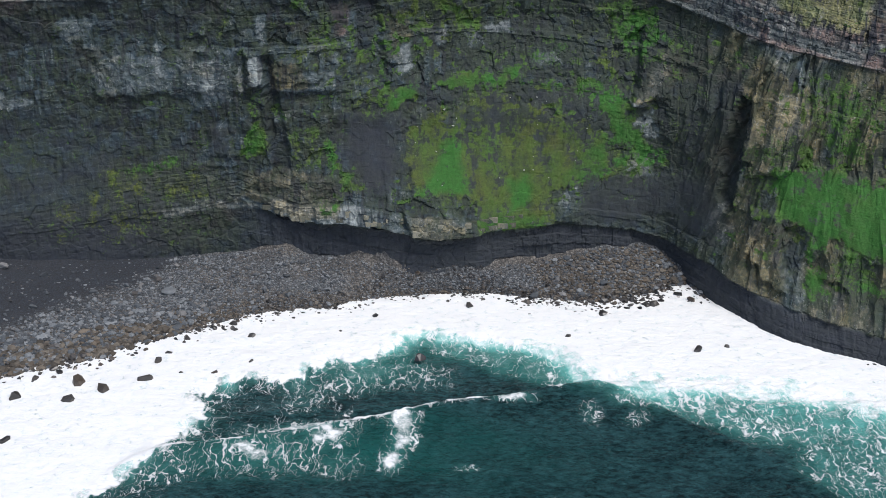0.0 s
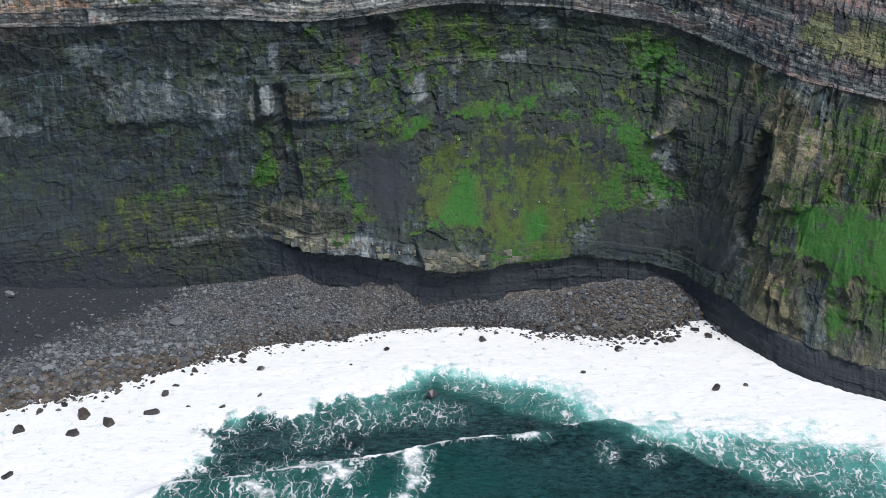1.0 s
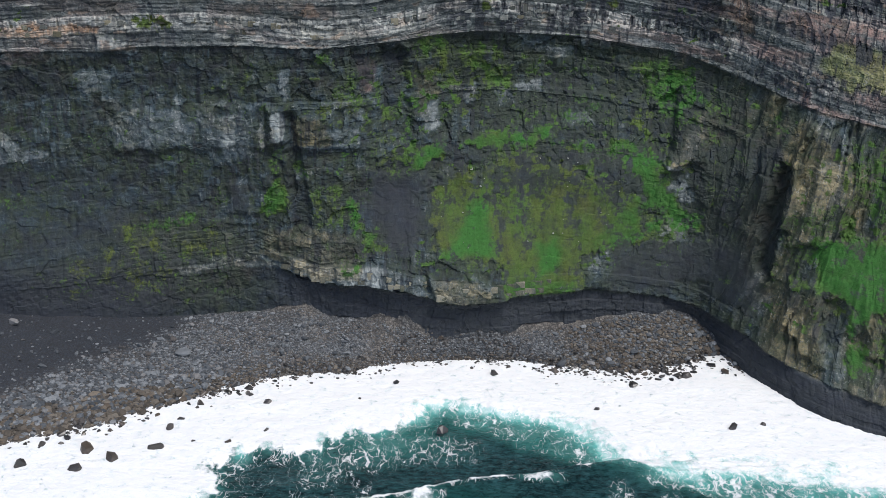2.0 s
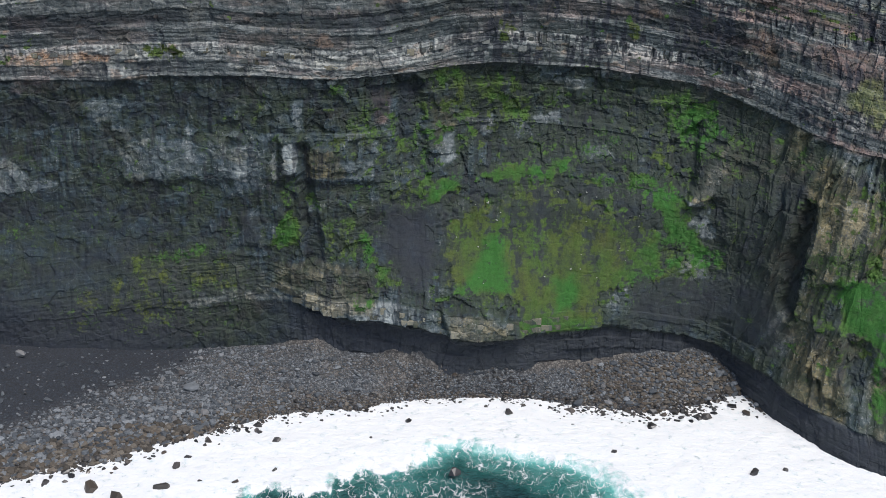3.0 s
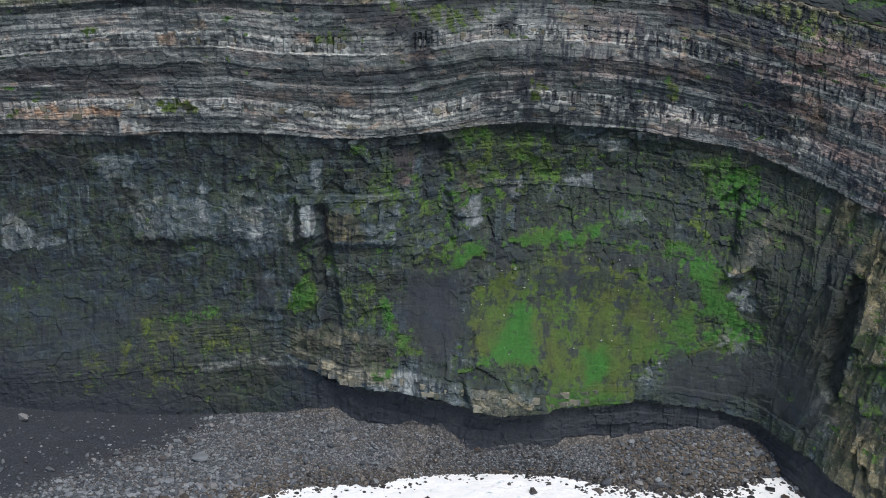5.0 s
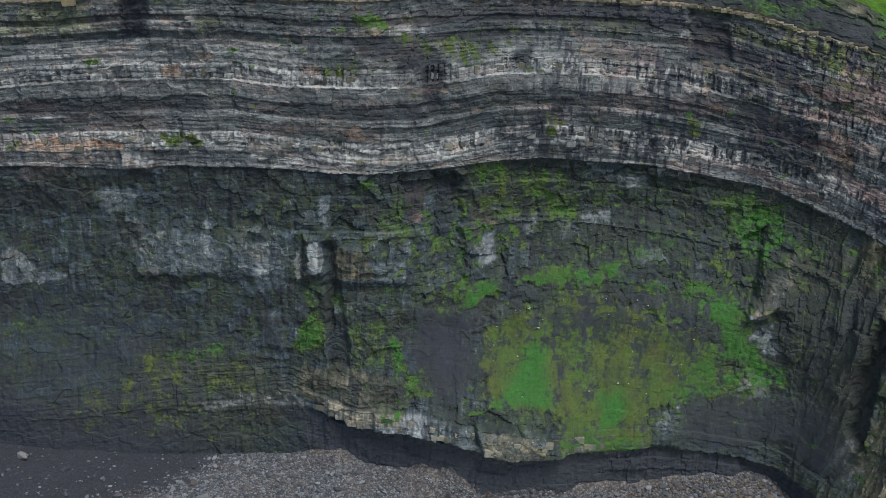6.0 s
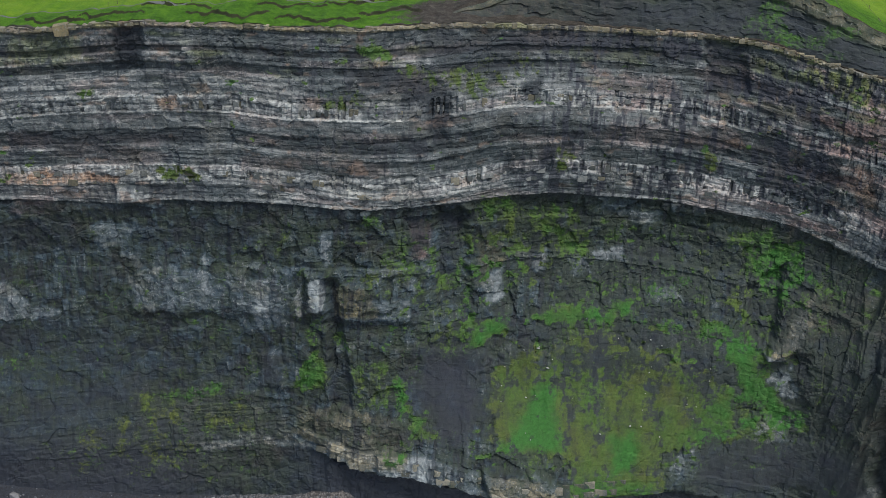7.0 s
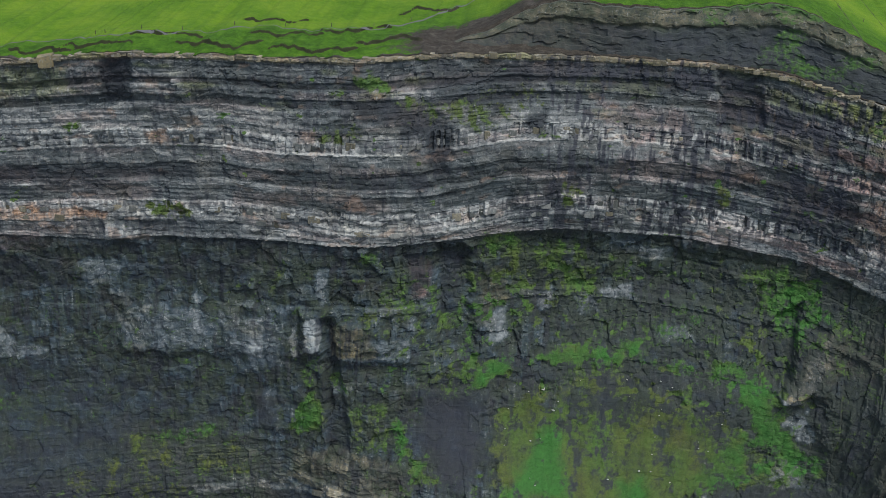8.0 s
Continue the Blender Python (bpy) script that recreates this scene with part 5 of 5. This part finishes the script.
    milk = np.clip(0.75 * np.exp(-np.maximum(out + finger, 0) / 3.5) * near + step(-6, 4, west) * (0.25 + 0.75 * np.exp(-out / 7)) + step(-9, 8, east) * (0.28 + 0.80 * np.exp(-out / 17)) + 0.35 * extra + spot(-30, 438, 22, 10, 0.25), 0, 1) * (0.75 + 0.4 * vn(x / 4, y / 8, 573))
    ob = sheet("sea", x, y, z, SEA, {"foam": (foam, teal, milk)}, True)
    return tagged(ob, "dark teal sea breaking into white surf foam", "sea", kind="structure")


sea()

# ---- clifftop path and fence posts ----
GRAVEL = stone_material("path_gravel", (0.06, 0.062, 0.058), (0.10, 0.102, 0.098), (0.16, 0.16, 0.15))
WOOD = stone_material("weathered_post", (0.03, 0.026, 0.022), (0.06, 0.052, 0.045), (0.10, 0.09, 0.08))


def on_land(x, y):
    """Height of the land at a place of the plan."""
    x, y = np.asarray(x, float), np.asarray(y, float)
    return land_z(x, y - face_y(x, cap_z(x)) - 0.2)


def footpath():
    xs = np.concatenate([np.arange(-240, -30.5, 0.8)])
    yc = path_y(xs) + 1.2 * fbm(xs / 9, xs * 0, 3, 601)
    gx, gy = np.gradient(xs), np.gradient(yc)
    ln = np.hypot(gx, gy)
    half = 0.28 + 0.42 * vn(xs / 7, xs * 0, 603)
    k = np.linspace(-1, 1, 5)[:, None]
    x, y = xs - k * half * gy / ln, yc + k * half * gx / ln
    zc = on_land(xs, yc)
    z = np.maximum(on_land(x, y), zc - 0.2) + 0.10 - 0.06 * np.abs(k)
    ob = sheet("footpath", x, y, z, GRAVEL, None, True)
    return tagged(ob, "worn pale gravel footpath along the clifftop", "path", kind="structure")


footpath()


def post_mesh():
    bm = bmesh.new()
    bmesh.ops.create_cone(bm, cap_ends=True, segments=8, radius1=0.12, radius2=0.10, depth=1.5)
    bmesh.ops.translate(bm, verts=bm.verts, vec=(0, 0, 0.65))
    bmesh.ops.create_cone(bm, cap_ends=True, segments=8, radius1=0.10, radius2=0.02, depth=0.10, matrix=Matrix.Translation((0, 0, 1.45)))
    me = bpy.data.meshes.new("post")
    bm.to_mesh(me)
    bm.free()
    me.materials.append(WOOD)
    return me


POST = post_mesh()


def fence(places, label):
    """A post and wire fence over the land."""
    feet = [Vector((x, y, float(on_land(x, y)) - 0.1)) for x, y in places]
    base = new("fence")
    base.matrix_world = Matrix.Translation(feet[0])
    for f in feet:
        ob = new("post", POST)
        ob.parent = base
        ob.matrix_local = Matrix.Translation(f - feet[0]) @ pose(0, 0, 0, random.uniform(-4, 4), random.uniform(-4, 4), random.uniform(0, 90))
    for h in (0.55, 1.1):
        bm = bmesh.new()
        for a, b in zip(feet, feet[1:]):
            d = b - a
            m = Matrix.Translation((a + b) / 2 - feet[0] + Vector((0, 0, h))) @ d.to_track_quat("Z", "Y").to_matrix().to_4x4()
            bmesh.ops.create_cone(bm, cap_ends=False, segments=4, radius1=0.012, radius2=0.012, depth=d.length, matrix=m)
        part("wire", bm, WOOD, base)
    return tagged(base, label, "fence", "fences on the clifftop")


fence([(x, float(path_y(x)) + 3.2) for x in (-157, -153.5, -141, -128, -112, -96, -80, -66, -54, -46)], "weathered post and wire fence beside the clifftop footpath")
fence([(x, 592 + 0.35 * (100 - x)) for x in range(70, 150, 9)], "weathered post and wire fence on the upper meadow")

# ---- boulders in the surf and on the beach ----
WET_MESHES = [boulder_mesh("surf_boulder", 700 + i, WET, 0.8) for i in range(8)]
DRY_MESHES = [boulder_mesh("beach_boulder", 800 + i, STONE, 0.72) for i in range(10)]


def boulder(name, mesh, x, y, z, size, label, group):
    ob = new(name, mesh)
    ob.matrix_world = pose(x, y, z, random.uniform(-20, 20), random.uniform(-20, 20), random.uniform(0, 360)) @ Matrix.Diagonal((size, size * random.uniform(0.75, 1.0), size * random.uniform(0.7, 1.0), 1))
    return tagged(ob, label, "boulder", group)


SURF = (
    (-141, 422, 7.0), (-131, 417, 6.6), (-142, 409, 5.6), (-162, 410, 5.6), (-116, 425, 6.2), (-157, 381, 4.4), (-9, 441, 4.6), (-29, 479, 3.4), (104, 448, 4.6), (116, 451, 3.2),
    (12, 488, 4.6), (52, 460, 3.0), (92, 489, 5.4), (69, 481, 4.4), (88, 490, 4.0), (82, 489, 3.4), (-95, 473, 4.4), (-101, 472, 3.2), (-111, 446, 3.0), (-106, 458, 3.8),
    (-107, 455, 3.0), (-114, 439, 3.8), (-90, 430, 2.8), (-103, 430, 2.4), (-151, 430, 3.6), (-77, 439, 2.6), (-43, 465, 1.8), (-121, 448, 2.8),
)
for x, y, s in SURF:
    boulder("surf_boulder", random.choice(WET_MESHES), x, y, 0.15 + 0.1 * s, s, "dark wet boulder standing in white surf foam", "boulders in the surf")
rng = random.Random(31)
for i in range(170):
    x = rng.choice((rng.uniform(-178, -70), rng.uniform(20, 114), rng.uniform(55, 112), rng.uniform(55, 112)))
    off = -abs(rng.gauss(0, 7)) + 2.0
    y = float(shore(x)) + off
    s = min(rng.lognormvariate(0.55, 0.40), 4.0)
    boulder("surf_boulder", rng.choice(WET_MESHES), x, y, max(float(beach_z(x, y)), -0.2) + 0.22 * s, s, "dark wet boulder at the edge of the surf", "boulders in the surf")
for i in range(56):
    x = rng.uniform(-176, -84)
    y = float(shore(x)) - abs(rng.gauss(2, 6))
    s = min(rng.lognormvariate(0.75, 0.40), 4.4)
    boulder("surf_boulder", rng.choice(WET_MESHES), x, y, max(float(beach_z(x, y)), -0.2) + 0.2 * s, s, "dark wet boulder at the edge of the surf", "boulders in the surf")
for i in range(16):
    x, y, s = rng.uniform(166, 184), rng.uniform(432, 446), rng.uniform(0.9, 2.4)
    boulder("surf_boulder", rng.choice(WET_MESHES), x, y, 0.1 * s, s, "dark wet boulder awash at the headland foot", "boulders in the surf")
for i in range(230):
    x = rng.uniform(-205, -50) if rng.random() < 0.72 else rng.uniform(40, 112)
    w, f = float(shore(x)), float(face_y(x, 13))
    u = rng.uniform(0.02, 0.9) ** 1.3
    y = w + u * (f - w)
    s = min(rng.lognormvariate(0.65, 0.35), 4.6)
    boulder("beach_boulder", rng.choice(DRY_MESHES), x, y, float(beach_z(x, y)) + 0.15 * s, s, "angular grey sandstone boulder lying on the shingle beach", "boulders on the beach")
boulder("beach_boulder", DRY_MESHES[2], -119, 488, float(beach_z(-119, 488)) + 0.8, 6.0, "large pale sandstone boulder lying on the shingle beach", "boulders on the beach")
boulder("beach_boulder", DRY_MESHES[5], -193, 500, float(beach_z(-193, 500)) + 0.8, 5.6, "large pale squarish boulder lying on dark scree", "boulders on the beach")



def tide_place(rng, count):
    x = np.where(rng.uniform(0, 1, count) < 0.5, rng.uniform(-180, 20, count), rng.uniform(0, 117, count))
    y = shore(x) + rng.normal(-0.4, 3.2, count) - 1.0
    return x, y, np.maximum(beach_z(x, y), -0.15) + 0.1


scatter_stones("tide_stones", 4800, 15, tide_place, lambda rng, x, y: np.minimum(rng.lognormal(0.0, 0.4, len(x)), 2.6), WET, "dark wet stones awash along the waterline")

# ---- grass on the ledges ----


def ledge_grass(name, lush, material, label, seed, count):
    rng = np.random.default_rng(seed)
    g, lu = CROCK[1][:460].ravel(), CTINT[0][:460].ravel()
    idx = np.flatnonzero((g > 0.62) & ((lu > 0.55) == lush))
    idx = rng.choice(idx, min(count, len(idx)), replace=False)
    x, z = CX.ravel()[idx] + rng.uniform(-0.2, 0.2, len(idx)), CZ.ravel()[idx] + rng.uniform(-0.2, 0.2, len(idx))
    px, py, pz, nx, ny = face_point(x, z, -0.1)
    n = len(px)
    base = np.stack([px, py, pz], -1)
    out = np.stack([nx, ny, np.zeros(n)], -1)
    side = np.stack([-ny, nx, np.zeros(n)], -1)
    verts = []
    for k in range(3):
        h = rng.uniform(0.18, 0.45, (n, 1))
        a = rng.uniform(-0.6, 0.6, (n, 1))
        tip = base + out * h * rng.uniform(0.5, 1.0, (n, 1)) + side * a * h + np.array([0, 0, 1.0]) * h * rng.uniform(0.1, 0.6, (n, 1))
        w = rng.uniform(0.12, 0.26, (n, 1))
        verts += [base + side * w + side * a * 0.3, base - side * w + side * a * 0.3, tip]
    v = np.stack(verts, 1).reshape(-1, 3)
    f = np.arange(len(v)).reshape(-1, 3)
    ob = new(name, mesh_from(name, v, f, material))
    return tagged(ob, label, "grass", kind="stuff")


OLIVE_TUFT = tuft_material("olive_grass", (0.050, 0.060, 0.014), (0.120, 0.138, 0.022))
ledge_grass("ledge_grass", True, TUFT, "bright green grass tufts growing on the cliff ledges", 9, 8000)
ledge_grass("dry_grass", False, OLIVE_TUFT, "olive dry grass and moss tufts on the cliff slope", 10, 7000)

# ---- pale stones on the grass slope ----
CHALKY = stone_material("chalky_stone", (0.22, 0.22, 0.20), (0.38, 0.38, 0.35), (0.52, 0.52, 0.48))
PALE_MESHES = [boulder_mesh("pale_stone", 900 + i, CHALKY, 0.7) for i in range(4)]
for i in range(34):
    x, z = random.uniform(-14, 66), random.uniform(46, 84)
    px, py, pz, nx, ny = (float(a) for a in face_point(x, z))
    ob = boulder("pale_stone", PALE_MESHES[i % 4], px, py - 0.4, pz, random.choice((0.35, 0.45, 0.6, 0.7, 1.2)), "small pale stone lodged in the mossy slope", "pale stones on the slope")

# ---- blocks of the strong beds ----


def level(x, zs):
    """The height at x of the bed height zs."""
    z = zs
    for _ in range(6):
        z = z + zs - float(bed_z(np.array(float(x)), np.array(float(z))))
    return z


def course(name, parent, meshes, zs, high, widths, x0, x1, gap, proud, seed):
    """A broken course of blocks along one bed."""
    r = random.Random(seed)
    x = x0
    while x < x1:
        w = r.uniform(*widths)
        if r.random() > gap:
            h = high * r.uniform(0.6, 1.2)
            z = level(x + w / 2, zs) + r.uniform(-0.2, 0.2)
            px, py, pz, nx, ny = (float(a) for a in face_point(np.array(x + w / 2), np.array(z)))
            ob = new(name, r.choice(meshes))
            turn = math.degrees(math.atan2(ny, nx)) + 90 + r.uniform(-6, 6)
            dep = r.uniform(2.2, 3.4)
            k = dep / 2 - r.uniform(*proud)
            ob.matrix_world = pose(px - nx * k, py - ny * k, pz, r.uniform(-2, 2), r.uniform(-2, 2), turn) @ Matrix.Diagonal((w * 0.96, dep, h, 1))
            ob.parent = parent
        x += w


CAPS = [block_mesh("cap_stone", 40 + i, 0.26 + 0.035 * i, 189, 0.60) for i in range(8)]
BLOCKS = [block_mesh("rock_block", 60 + i, 0.20 + 0.035 * i, 150, 0.1 if i % 4 else 0.5) for i in range(10)]
LEDGE = [block_mesh("ledge_block", 80 + i, 0.24 + 0.045 * i, 34, 0.45) for i in range(8)]
course("cap_stone", cliff_ob, CAPS, 191.4, 1.4, (1.0, 3.6), -190, 112, 0.35, (-0.5, 0.4), 1)
course("rock_block", cliff_ob, BLOCKS, 164.2, 2.4, (1.2, 3.2), -190, 100, 0.62, (-0.4, 0.3), 2)
course("rock_block", cliff_ob, BLOCKS, 139.0, 2.6, (1.4, 3.8), -190, 110, 0.60, (-0.4, 0.3), 3)
course("rock_block", cliff_ob, BLOCKS, 135.6, 1.8, (1.5, 4.0), -190, 90, 0.70, (-0.4, 0.3), 4)
course("ledge_block", cliff_ob, LEDGE, 34.8, 2.4, (2.4, 6.0), -90, 55, 0.45, (-0.6, 0.2), 5)
course("ledge_block", cliff_ob, LEDGE, 32.0, 2.4, (2.4, 6.5), -80, 40, 0.40, (-0.5, 0.3), 6)
outcrop = new("cap_stone", block_mesh("cap_stone", 77, 0.36, 189, 0.8))
outcrop.matrix_world = pose(-166.5, 517.8, 189.9, 4, -6, 10) @ Matrix.Diagonal((5.0, 4.2, 3.6, 1))
outcrop.parent = cliff_ob
